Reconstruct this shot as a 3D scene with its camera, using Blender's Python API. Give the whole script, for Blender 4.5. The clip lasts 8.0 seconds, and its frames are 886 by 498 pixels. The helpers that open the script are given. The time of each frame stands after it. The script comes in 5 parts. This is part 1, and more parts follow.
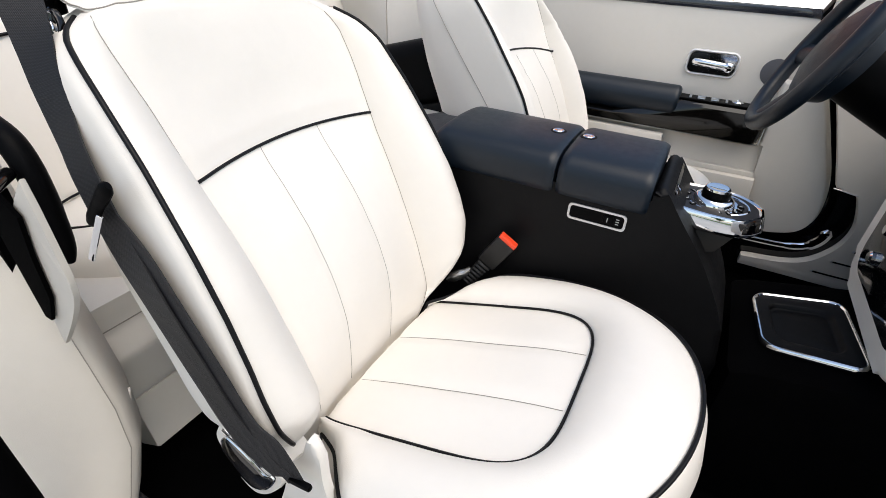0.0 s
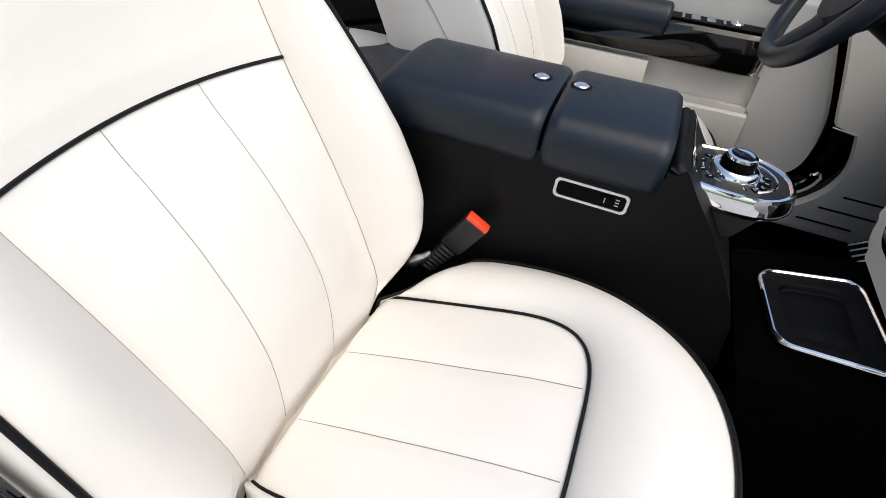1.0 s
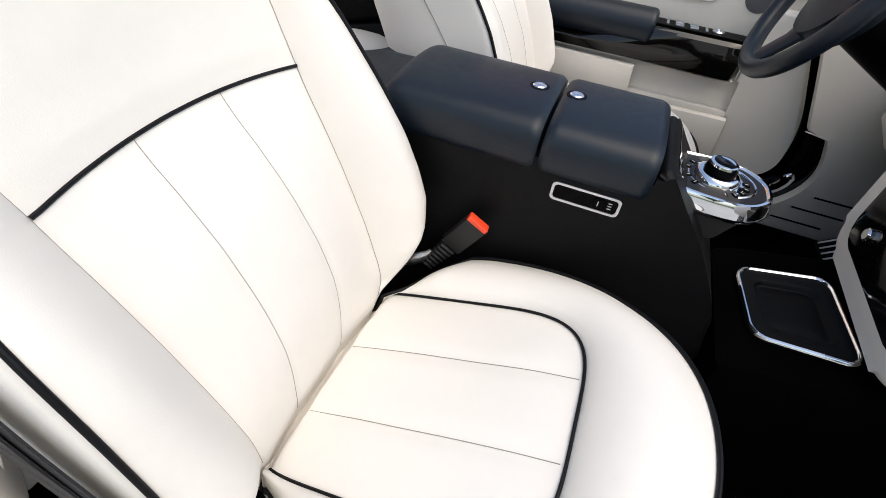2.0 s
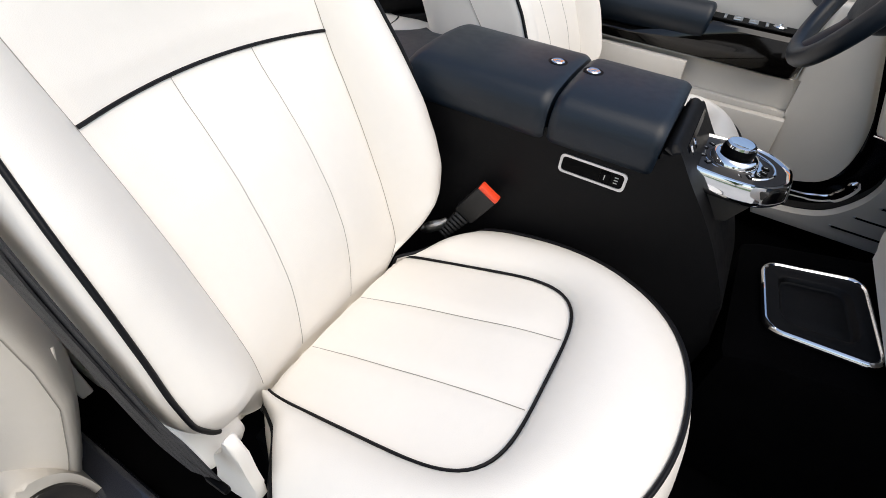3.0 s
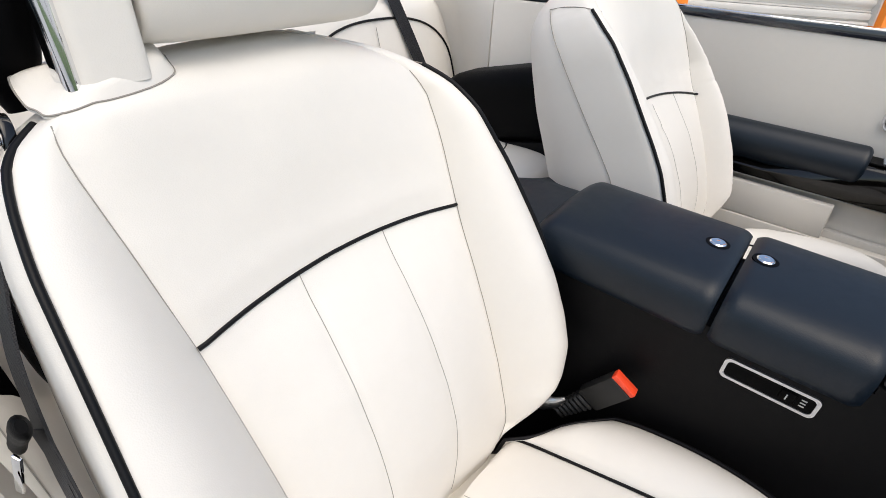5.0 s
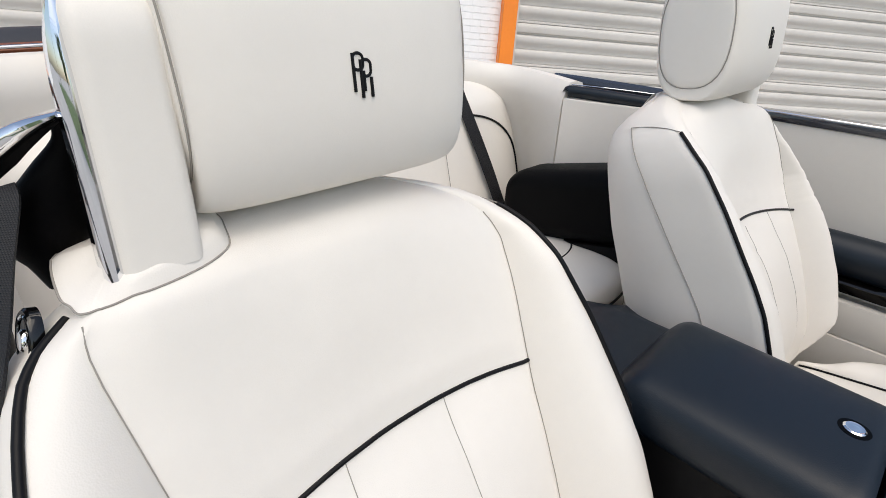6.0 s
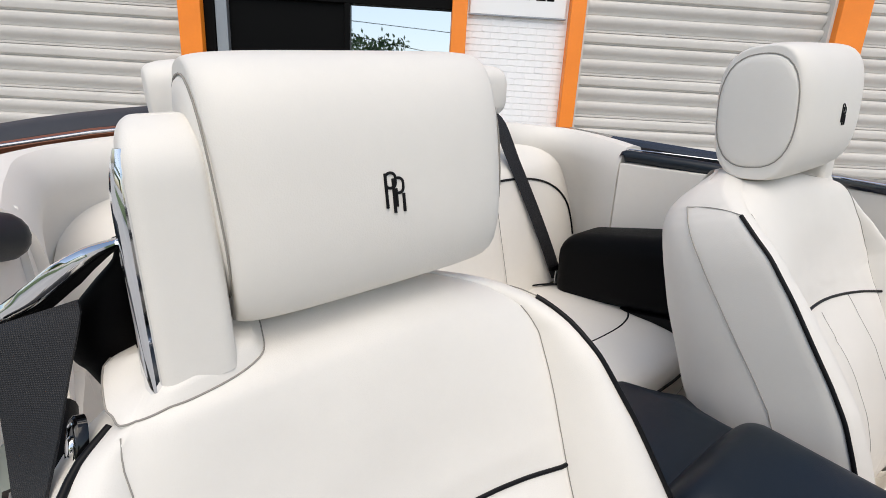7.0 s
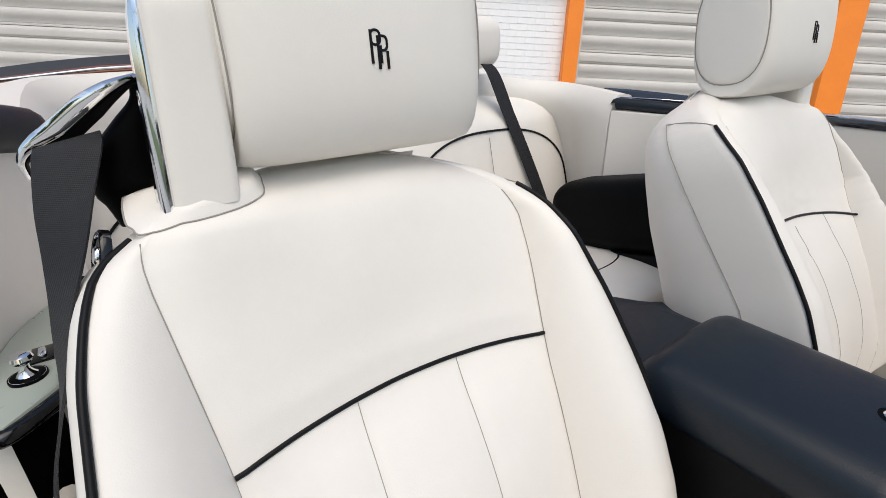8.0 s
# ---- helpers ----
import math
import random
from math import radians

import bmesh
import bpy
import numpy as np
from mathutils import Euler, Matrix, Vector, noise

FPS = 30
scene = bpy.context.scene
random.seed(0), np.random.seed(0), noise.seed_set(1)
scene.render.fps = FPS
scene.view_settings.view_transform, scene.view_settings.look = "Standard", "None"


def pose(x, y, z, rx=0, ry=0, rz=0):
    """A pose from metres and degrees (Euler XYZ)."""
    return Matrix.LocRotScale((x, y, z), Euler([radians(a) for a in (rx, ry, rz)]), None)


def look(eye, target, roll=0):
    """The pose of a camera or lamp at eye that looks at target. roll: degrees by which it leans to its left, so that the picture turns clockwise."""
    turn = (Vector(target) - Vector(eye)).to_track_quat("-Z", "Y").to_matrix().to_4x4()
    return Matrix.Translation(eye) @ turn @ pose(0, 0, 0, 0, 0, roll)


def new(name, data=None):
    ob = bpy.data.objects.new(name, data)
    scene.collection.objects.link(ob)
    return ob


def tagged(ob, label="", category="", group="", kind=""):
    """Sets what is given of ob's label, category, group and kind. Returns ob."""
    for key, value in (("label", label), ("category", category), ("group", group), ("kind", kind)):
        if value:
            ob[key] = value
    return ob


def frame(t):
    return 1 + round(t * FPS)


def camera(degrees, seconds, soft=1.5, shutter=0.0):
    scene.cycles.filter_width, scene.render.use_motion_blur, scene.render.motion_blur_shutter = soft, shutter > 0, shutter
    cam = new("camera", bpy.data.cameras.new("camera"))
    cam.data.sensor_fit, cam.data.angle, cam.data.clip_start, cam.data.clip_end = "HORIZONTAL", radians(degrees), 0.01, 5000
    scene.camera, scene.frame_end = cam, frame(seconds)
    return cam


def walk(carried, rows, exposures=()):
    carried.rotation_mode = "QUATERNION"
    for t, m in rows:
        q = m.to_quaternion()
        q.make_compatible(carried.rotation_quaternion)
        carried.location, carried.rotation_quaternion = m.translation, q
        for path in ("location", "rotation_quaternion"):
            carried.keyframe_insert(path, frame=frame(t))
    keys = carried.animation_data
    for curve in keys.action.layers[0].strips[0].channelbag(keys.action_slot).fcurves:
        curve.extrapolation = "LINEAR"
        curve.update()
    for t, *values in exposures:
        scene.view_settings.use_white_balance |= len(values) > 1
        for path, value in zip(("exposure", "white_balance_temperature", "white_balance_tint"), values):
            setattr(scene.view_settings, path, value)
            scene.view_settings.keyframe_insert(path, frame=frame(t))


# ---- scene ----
cam = camera(86.1, 8.0, soft=0.65)
PATH = [
    (0, (0.57, -0.955, 1.168), (-0.207, 0.534, 0.082), 2.6),
    (0.5, (0.514, -0.773, 1.14), (-0.117, 0.67, -0.093), 3.7),
    (1, (0.462, -0.738, 1.145), (-0.049, 0.644, -0.208), 5.1),
    (1.5, (0.408, -0.757, 1.177), (-0.001, 0.64, -0.195), 7.5),
    (1.7, (0.41, -0.763, 1.182), (0.013, 0.638, -0.189), 7.8),
    (2.8, (0.551, -0.797, 1.156), (-0.09, 0.518, -0.208), 5.2),
    (3, (0.558, -0.801, 1.158), (-0.118, 0.492, -0.21), 5.0),
    (3.5, (0.548, -0.799, 1.182), (-0.229, 0.451, -0.172), 3.3),
    (4, (0.507, -0.795, 1.196), (-0.328, 0.452, -0.127), 2.9),
    (4.2, (0.487, -0.788, 1.2), (-0.371, 0.459, -0.107), 2.6),
    (5.3, (0.347, -0.673, 1.233), (-0.748, 0.614, 0.163), 2.2),
    (5.5, (0.328, -0.656, 1.244), (-0.807, 0.622, 0.206), 1.7),
    (6, (0.279, -0.634, 1.278), (-0.994, 0.603, 0.356), 2.0),
    (6.5, (0.263, -0.604, 1.322), (-1.134, 0.573, 0.507), 0.7),
    (7, (0.277, -0.598, 1.332), (-1.216, 0.491, 0.569), 0.2),
    (7.5, (0.314, -0.613, 1.278), (-1.224, 0.41, 0.512), -0.2),
    (8, (0.365, -0.636, 1.231), (-1.123, 0.432, 0.427), -0.4),
]
# The car stands on a sloping forecourt: SLOPE takes the car's own axes (x ahead, y left, z up) into the world.
SLOPE = pose(0, 0, 0, 6.51, 4.05, 0)
walk(cam, [(t, SLOPE @ look(eye, target, roll)) for t, eye, target, roll in PATH],
     exposures=[(0, 0.66, 6980, 8), (4.2, 0.64, 6980, 8), (5.6, 0.43, 7000, 8), (8, 0.35, 7000, 8)])

# ---- light ----
world = bpy.data.worlds.new("world")
scene.world = world
world.use_nodes = True
wn = world.node_tree.nodes
sky = wn.new("ShaderNodeTexSky")
sky.sky_type, sky.sun_disc = "NISHITA", False
sky.sun_elevation, sky.sun_rotation = radians(59), radians(120)
sky.air_density, sky.dust_density = 1.0, 2.0
wn["Background"].inputs["Strength"].default_value = 0.15
world.node_tree.links.new(sky.outputs[0], wn["Background"].inputs["Color"])
sun = new("sun", bpy.data.lights.new("sun", "SUN"))
sun.data.energy, sun.data.angle, sun.data.color = 1.1, radians(60), (1.0, 0.96, 0.90)
sun.matrix_world = look((4.8, -2.8, 9.3), (0, 0, 0))


# ---- materials ----
def material(name, color, rough=0.5, metal=0.0, spec=0.5, vary=0.0, scale=6.0, bump=0.0, bump_scale=400.0, coat=0.0, kind="noise"):
    """A surface with large soft stains (vary, scale) and fine grain (bump, bump_scale)."""
    m = bpy.data.materials.new(name)
    m.use_nodes = True
    n, link = m.node_tree.nodes, m.node_tree.links.new
    b = n["Principled BSDF"]
    b.inputs["Base Color"].default_value = (*color, 1)
    b.inputs["Roughness"].default_value, b.inputs["Metallic"].default_value = rough, metal
    b.inputs["Specular IOR Level"].default_value, b.inputs["Coat Weight"].default_value = spec, coat
    tc = n.new("ShaderNodeTexCoord")
    if vary:
        tex, fine, ramp, add = n.new("ShaderNodeTexNoise"), n.new("ShaderNodeTexNoise"), n.new("ShaderNodeValToRGB"), n.new("ShaderNodeMath")
        tex.inputs["Scale"].default_value, tex.inputs["Detail"].default_value = scale, 4
        fine.inputs["Scale"].default_value, fine.inputs["Detail"].default_value = scale * 14, 3
        add.operation = "MULTIPLY_ADD"
        add.inputs[1].default_value = 0.3
        ramp.color_ramp.elements[0].position, ramp.color_ramp.elements[1].position = 0.35, 0.95
        ramp.color_ramp.elements[0].color = (*[c * (1 - vary) for c in color], 1)
        ramp.color_ramp.elements[1].color = (*[min(1, c * (1 + vary)) for c in color], 1)
        link(tc.outputs["Object"], tex.inputs["Vector"])
        link(tc.outputs["Object"], fine.inputs["Vector"])
        link(fine.outputs[0], add.inputs[0])
        link(tex.outputs[0], add.inputs[2])
        link(add.outputs[0], ramp.inputs[0])
        link(ramp.outputs[0], b.inputs["Base Color"])
        rr = n.new("ShaderNodeMapRange")
        rr.inputs[3].default_value, rr.inputs[4].default_value = max(0.02, rough - 0.08), min(1, rough + 0.08)
        link(fine.outputs[0], rr.inputs[0])
        link(rr.outputs[0], b.inputs["Roughness"])
    if kind == "webbing":
        mul, bp = n.new("ShaderNodeMath"), n.new("ShaderNodeBump")
        mul.operation = "MULTIPLY"
        for i, way in enumerate("YZ"):
            wave = n.new("ShaderNodeTexWave")
            wave.bands_direction = way
            wave.inputs["Scale"].default_value = bump_scale
            link(tc.outputs["Object"], wave.inputs["Vector"])
            link(wave.outputs["Fac"], mul.inputs[i])
        bp.inputs["Strength"].default_value, bp.inputs["Distance"].default_value = bump, 0.0008
        link(mul.outputs[0], bp.inputs["Height"])
        link(bp.outputs[0], b.inputs["Normal"])
    elif bump:
        grain = n.new("ShaderNodeTexVoronoi" if kind == "leather" else "ShaderNodeTexNoise")
        grain.inputs["Scale"].default_value = bump_scale
        bp = n.new("ShaderNodeBump")
        bp.inputs["Strength"].default_value, bp.inputs["Distance"].default_value = bump, 0.0006
        link(tc.outputs["Object"], grain.inputs["Vector"])
        link(grain.outputs[0], bp.inputs["Height"])
        link(bp.outputs[0], b.inputs["Normal"])
    return m


CREAM = material("cream_leather", (0.78, 0.745, 0.69), 0.48, vary=0.03, scale=5, bump=0.16, bump_scale=800, kind="leather")
# Cream leather darkened: the shade on the upright jamb is put into its colour.
SHADED_CREAM = material("shaded_cream_leather", (0.60, 0.565, 0.51), 0.52, vary=0.05, scale=4, bump=0.2, bump_scale=700, kind="leather")
# Ledge colour with the green reflection and dimness on it mixed in.
LEDGE = material("grey_green_reflection_tint", (0.33, 0.37, 0.33), 0.3, vary=0.04, scale=6)
TAUPE = material("door_leather", (0.70, 0.66, 0.595), 0.5, vary=0.04, scale=4, bump=0.25, bump_scale=700, kind="leather")
BROWN = material("dark_brown_leather", (0.030, 0.027, 0.024), 0.5, spec=0.35, vary=0.12, scale=6, bump=0.2, bump_scale=700, kind="leather")
THREAD = material("seam_thread", (0.30, 0.28, 0.25), 0.8)
BLACK = material("black_leather", (0.003, 0.008, 0.015), 0.42, spec=0.41, vary=0.15, scale=5, bump=0.18, bump_scale=700, kind="leather")
SIDEBLACK = material("black_console_leather", (0.003, 0.003, 0.0035), 0.52, spec=0.15, vary=0.15, scale=5, bump=0.3, bump_scale=600, kind="leather")
ARMBLACK = material("black_armrest_leather", (0.002, 0.0022, 0.0028), 0.5, spec=0.06, vary=0.15, scale=5, bump=0.2, bump_scale=700, kind="leather")
PIPING = material("black_piping", (0.004, 0.004, 0.005), 0.45, spec=0.2, bump=0.3, bump_scale=500)
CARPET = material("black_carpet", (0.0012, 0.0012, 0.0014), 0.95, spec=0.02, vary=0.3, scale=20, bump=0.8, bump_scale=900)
GLOSS = material("piano_black", (0.003, 0.003, 0.0035), 0.06, spec=0.5, vary=0.1, scale=3)
PLASTIC = material("black_plastic", (0.0012, 0.0012, 0.0015), 0.42, spec=0.06, bump=0.2, bump_scale=900)
CHROME = material("chrome", (0.82, 0.83, 0.85), 0.06, metal=1.0)
DARKCHROME = material("dark_chrome", (0.38, 0.39, 0.41), 0.22, metal=1.0)
SATIN = material("satin_metal", (0.62, 0.63, 0.65), 0.28, metal=1.0)
INLAY = material("dark_matte_inlay", (0.012, 0.012, 0.014), 0.5, spec=0.3, vary=0.1, scale=20)
VENEER = material("dark_lacquered_veneer", (0.004, 0.0035, 0.003), 0.05, spec=0.5, vary=0.3, scale=9)
PALE = material("brushed_pale_metal", (0.85, 0.85, 0.86), 0.42, metal=0.7)
BELT = material("belt_webbing", (0.010, 0.010, 0.012), 0.5, spec=0.36, vary=0.08, scale=30, bump=0.5, bump_scale=230, kind="webbing")
BUCKLE = material("buckle_plastic", (0.012, 0.012, 0.012), 0.5, spec=0.35, bump=0.25, bump_scale=700)
RED = material("red_plastic", (0.85, 0.07, 0.025), 0.35)
WHITEMARK = material("pale_print", (0.45, 0.45, 0.45), 0.5)
PAINT = material("dark_car_paint", (0.02, 0.022, 0.03), 0.18, coat=0.8, vary=0.1, scale=2)
BOOT = material("dark_hood_cloth", (0.035, 0.037, 0.045), 0.7, vary=0.15, scale=4, bump=0.6, bump_scale=800)
WOOD = material("oiled_deck_wood", (0.22, 0.07, 0.03), 0.35, vary=0.35, scale=9)
GREY = material("speaker_cloth", (0.10, 0.10, 0.11), 0.8, bump=0.6, bump_scale=900)
ORANGE = material("orange_paint", (0.95, 0.25, 0.02), 0.45, vary=0.08, scale=3, bump=0.2, bump_scale=60)
SHUTTER = material("galvanised_shutter", (0.60, 0.575, 0.54), 0.5, vary=0.08, scale=2, bump=0.2, bump_scale=80)
BRICKWHITE = material("white_painted_brick", (0.90, 0.90, 0.90), 0.7, vary=0.03, scale=6, bump=0.5, bump_scale=50)
MORTAR = material("white_painted_joint", (0.88, 0.88, 0.88), 0.85, vary=0.05, scale=6)
SIGNWHITE = material("white_sign_board", (0.85, 0.85, 0.85), 0.4, vary=0.02, scale=3)
ALU = material("grey_window_frame", (0.32, 0.34, 0.36), 0.4, metal=0.6, vary=0.05, scale=3)
BLACKFRAME = material("black_window_frame", (0.002, 0.002, 0.002), 0.5, spec=0.08, vary=0.1, scale=3)
CONCRETE = material("concrete_ground", (0.46, 0.45, 0.43), 0.85, vary=0.15, scale=0.6, bump=0.5, bump_scale=40)
WINDOW = material("mirrored_window_glass", (0.72, 0.76, 0.80), 0.015, metal=1.0)
LEAF = material("green_leaves", (0.06, 0.11, 0.03), 0.6, vary=0.4, scale=2)
GRASS = material("mown_grass", (0.10, 0.15, 0.05), 0.9, vary=0.3, scale=1.5, bump=0.8, bump_scale=30)
BARK = material("grey_bark", (0.15, 0.12, 0.09), 0.9, vary=0.3, scale=8, bump=0.8, bump_scale=30)


# ---- mesh tools ----
def finish(name, bm, mat, smooth=True):
    bmesh.ops.recalc_face_normals(bm, faces=bm.faces)
    me = bpy.data.meshes.new(name)
    bm.to_mesh(me)
    bm.free()
    me.materials.append(mat)
    if smooth:
        me.shade_smooth()
        me.set_sharp_from_angle(angle=radians(38))
    return me


def thing(name, base, label, category, group="", kind="", slope=True):
    """A thing made of parts: an Empty at its base, given in the car's axes (or the world's)."""
    e = tagged(new(name), label, category, group, kind)
    e.empty_display_size = 0.05
    e.matrix_basis = (SLOPE if slope else Matrix()) @ Matrix.Translation(base)
    e["base"] = tuple(base)
    return e


def part(name, bm, mat, parent, label="", smooth=True):
    ob = new(name, finish(name, bm, mat, smooth))
    ob.parent = parent
    if parent.data is None:
        ob.location = -Vector(parent["base"])
    return tagged(ob, label)


def single(name, bm, mat, label, category="", kind="", group="", slope=True, smooth=True):
    ob = tagged(new(name, finish(name, bm, mat, smooth)), label, category, group, kind)
    if slope:
        ob.matrix_basis = SLOPE
    return ob


def loft(rings, closed=True, cap=True, bm=None):
    """Skin over rings of equal length."""
    bm = bm or bmesh.new()
    vs = [[bm.verts.new(p) for p in r] for r in rings]
    k = len(vs[0])
    for a, b in zip(vs, vs[1:]):
        for i in range(k if closed else k - 1):
            j = (i + 1) % k
            bm.faces.new((a[i], a[j], b[j], b[i]))
    if cap and closed:
        bm.faces.new(vs[0][::-1])
        bm.faces.new(vs[-1])
    return bm


def smooth_line(pts, n=8, closed=False):
    """A Catmull-Rom line through pts."""
    P = [Vector(p) for p in pts]
    if closed:
        P = [P[-1]] + P + [P[0], P[1]]
    else:
        P = [P[0] * 2 - P[1]] + P + [P[-1] * 2 - P[-2]]
    out = []
    for a, b, c, d in zip(P, P[1:], P[2:], P[3:]):
        for i in range(n):
            t = i / n
            out.append(0.5 * ((2 * b) + (c - a) * t + (2 * a - 5 * b + 4 * c - d) * t * t + (3 * b - a - 3 * c + d) * t ** 3))
    if not closed:
        out.append(P[-2].copy())
    return out


def tube(pts, r, sides=8, closed=False, bm=None, flat=1.0, up=None):
    """A round (or flattened) tube along pts; r a number or one per point."""
    P = [Vector(p) for p in pts]
    n = len(P)
    rings, last = [], Vector(up) if up else None
    for i, p in enumerate(P):
        t = (P[(i + 1) % n] - P[i - 1]) if closed else (P[min(i + 1, n - 1)] - P[max(i - 1, 0)])
        t.normalize()
        if last is None:
            last = t.orthogonal()
        u = (last - t * last.dot(t)).normalized()
        w = t.cross(u)
        if not up:
            last = u
        rr = r[i] if isinstance(r, (list, tuple)) else r
        rings.append([p + (u * math.cos(a) * flat + w * math.sin(a)) * rr for a in [2 * math.pi * k / sides for k in range(sides)]])
    if closed:
        rings.append(rings[0])
        bm = loft(rings, True, False, bm)
        bmesh.ops.remove_doubles(bm, verts=bm.verts, dist=1e-6)
        return bm
    return loft(rings, True, True, bm)


def box(x0, x1, y0, y1, z0, z1, bevel=0.0, seg=2, bm=None, m=None):
    b = bmesh.new()
    bmesh.ops.create_cube(b, size=1)
    for v in b.verts:
        v.co = Vector(((x0 + x1) / 2 + v.co.x * (x1 - x0), (y0 + y1) / 2 + v.co.y * (y1 - y0), (z0 + z1) / 2 + v.co.z * (z1 - z0)))
    if bevel:
        bmesh.ops.bevel(b, geom=b.edges[:], offset=bevel, segments=seg, affect="EDGES", profile=0.5)
    if m:
        b.transform(m)
    if bm is None:
        return b
    me = bpy.data.meshes.new("tmp")
    b.to_mesh(me)
    b.free()
    bm.from_mesh(me)
    bpy.data.meshes.remove(me)
    return bm


def prism(outline, axis, a, b, bevel=0.0, seg=2):
    """An outline in the two other axes (in the order x, y, z), pulled along axis from a to b."""
    def at(p, v):
        return (v, p[0], p[1]) if axis == "x" else (p[0], v, p[1]) if axis == "y" else (p[0], p[1], v)
    bm = loft([[at(p, a) for p in outline], [at(p, b) for p in outline]])
    if bevel:
        rim = [e for e in bm.edges if abs(e.verts[0].co["xyz".index(axis)] - e.verts[1].co["xyz".index(axis)]) < 1e-6]
        bmesh.ops.bevel(bm, geom=rim, offset=bevel, segments=seg, affect="EDGES", profile=0.5)
    return bm


def rounded(w, h, r, n=5):
    """Outline of a rounded rectangle about the origin."""
    out = []
    for cx, cy, a0 in ((w / 2 - r, h / 2 - r, 0), (-w / 2 + r, h / 2 - r, 90), (-w / 2 + r, -h / 2 + r, 180), (w / 2 - r, -h / 2 + r, 270)):
        out += [(cx + r * math.cos(radians(a0 + 90 * i / n)), cy + r * math.sin(radians(a0 + 90 * i / n))) for i in range(n + 1)]
    return out


def spin(profile, centre, axis=(0, 0, 1), sides=24, bm=None):
    """A turned body: profile of (radius, height) along axis from centre."""
    q = Vector((0, 0, 1)).rotation_difference(Vector(axis)).to_matrix()
    c = Vector(centre)
    return loft([[c + q @ Vector((max(r, 1e-4) * math.cos(2 * math.pi * k / sides), max(r, 1e-4) * math.sin(2 * math.pi * k / sides), h)) for k in range(sides)] for r, h in profile], True, True, bm)


def ribbon(rows, thick=0.0022, bm=None):
    """A band through rows of (middle, half-width vector)."""
    rings = []
    for i, (c, w) in enumerate(rows):
        c, w = Vector(c), Vector(w)
        t = Vector(rows[min(i + 1, len(rows) - 1)][0]) - Vector(rows[max(i - 1, 0)][0])
        n = t.cross(w).normalized() * thick / 2
        rings.append([c - w + n, c - w * 0.5 + n, c + n, c + w * 0.5 + n, c + w + n, c + w - n, c - n, c - w - n])
    return loft(rings, True, True, bm)


def lerp(table, x):
    """Smooth value at x from rows (x, value)."""
    if x <= table[0][0]:
        return table[0][1]
    for (a, u), (b, v) in zip(table, table[1:]):
        if x <= b:
            f = (x - a) / (b - a)
            return u + (v - u) * f
    return table[-1][1]


def soft(table, x, w=0.02):
    return (lerp(table, x - w) + 2 * lerp(table, x) + lerp(table, x + w)) / 4


def bell(x, w):
    return math.exp(-(x / w) ** 2)


# ---- seats ----
UP = Vector((-0.3979, 0, 0.9174))
FRONT = Vector((0.9174, 0, 0.3979))
INSERT = [(0.0, 0.170), (0.1, 0.174), (0.24, 0.178), (0.41, 0.185), (0.515, 0.197), (0.6, 0.207), (0.63, 0.203), (0.66, 0.12), (0.68, 0.05)]
PIPE_LAT = [(-0.04, 0.20), (0.0, 0.225), (0.03, 0.252), (0.06, 0.276), (0.09, 0.287), (0.13, 0.288), (0.19, 0.281), (0.25, 0.273), (0.35, 0.266), (0.45, 0.264), (0.53, 0.261), (0.565, 0.255), (0.6, 0.243), (0.615, 0.232), (0.622, 0.224), (0.63, 0.222), (0.645, 0.205), (0.665, 0.165), (0.68, 0.11)]
PIPE_N = [(-0.04, -0.06), (0.0, -0.03), (0.02, 0.015), (0.04, 0.046), (0.07, 0.072), (0.1, 0.083), (0.2, 0.08), (0.25, 0.074), (0.35, 0.067), (0.45, 0.058), (0.53, 0.044), (0.565, 0.022), (0.6, -0.010), (0.63, -0.040), (0.66, -0.062), (0.68, -0.078)]
PIPE_N_WORN = PIPE_N[:7] + [(0.3, 0.077), (0.35, 0.068), (0.39, 0.059), (0.47, 0.042), (0.54, 0.022), (0.604, -0.014), (0.63, -0.040), (0.66, -0.062), (0.68, -0.078)]
MID_N = [(-0.04, -0.055), (0.0, -0.024), (0.06, 0.004), (0.1, 0.020), (0.145, 0.033), (0.21, 0.038), (0.29, 0.030), (0.36, 0.012), (0.42, -0.009), (0.48, -0.010), (0.55, -0.004), (0.62, -0.003), (0.645, -0.012), (0.665, -0.034), (0.68, -0.075)]
EDGE_N = [(-0.04, -0.045), (0.0, -0.012), (0.05, 0.008), (0.08, 0.012), (0.15, 0.02), (0.26, 0.022), (0.34, 0.018), (0.41, 0.012), (0.52, 0.006), (0.58, -0.006), (0.62, -0.022), (0.645, -0.04), (0.68, -0.075)]
EDGE_N_OUT = [(-0.04, -0.045), (0.0, -0.012), (0.05, 0.010), (0.08, 0.020), (0.15, 0.026), (0.26, 0.024), (0.34, 0.018), (0.41, 0.010), (0.52, 0.010), (0.58, 0.004), (0.62, -0.004), (0.645, -0.018), (0.665, -0.036), (0.68, -0.075)]
LAT_IN = [(-0.04, 0.150), (0.0, 0.170), (0.03, 0.190), (0.06, 0.224), (0.1, 0.256), (0.15, 0.264), (0.2, 0.269), (0.27, 0.274), (0.35, 0.268), (0.45, 0.253), (0.53, 0.236), (0.57, 0.230), (0.6, 0.222), (0.63, 0.190), (0.645, 0.165), (0.665, 0.12), (0.68, 0.07)]
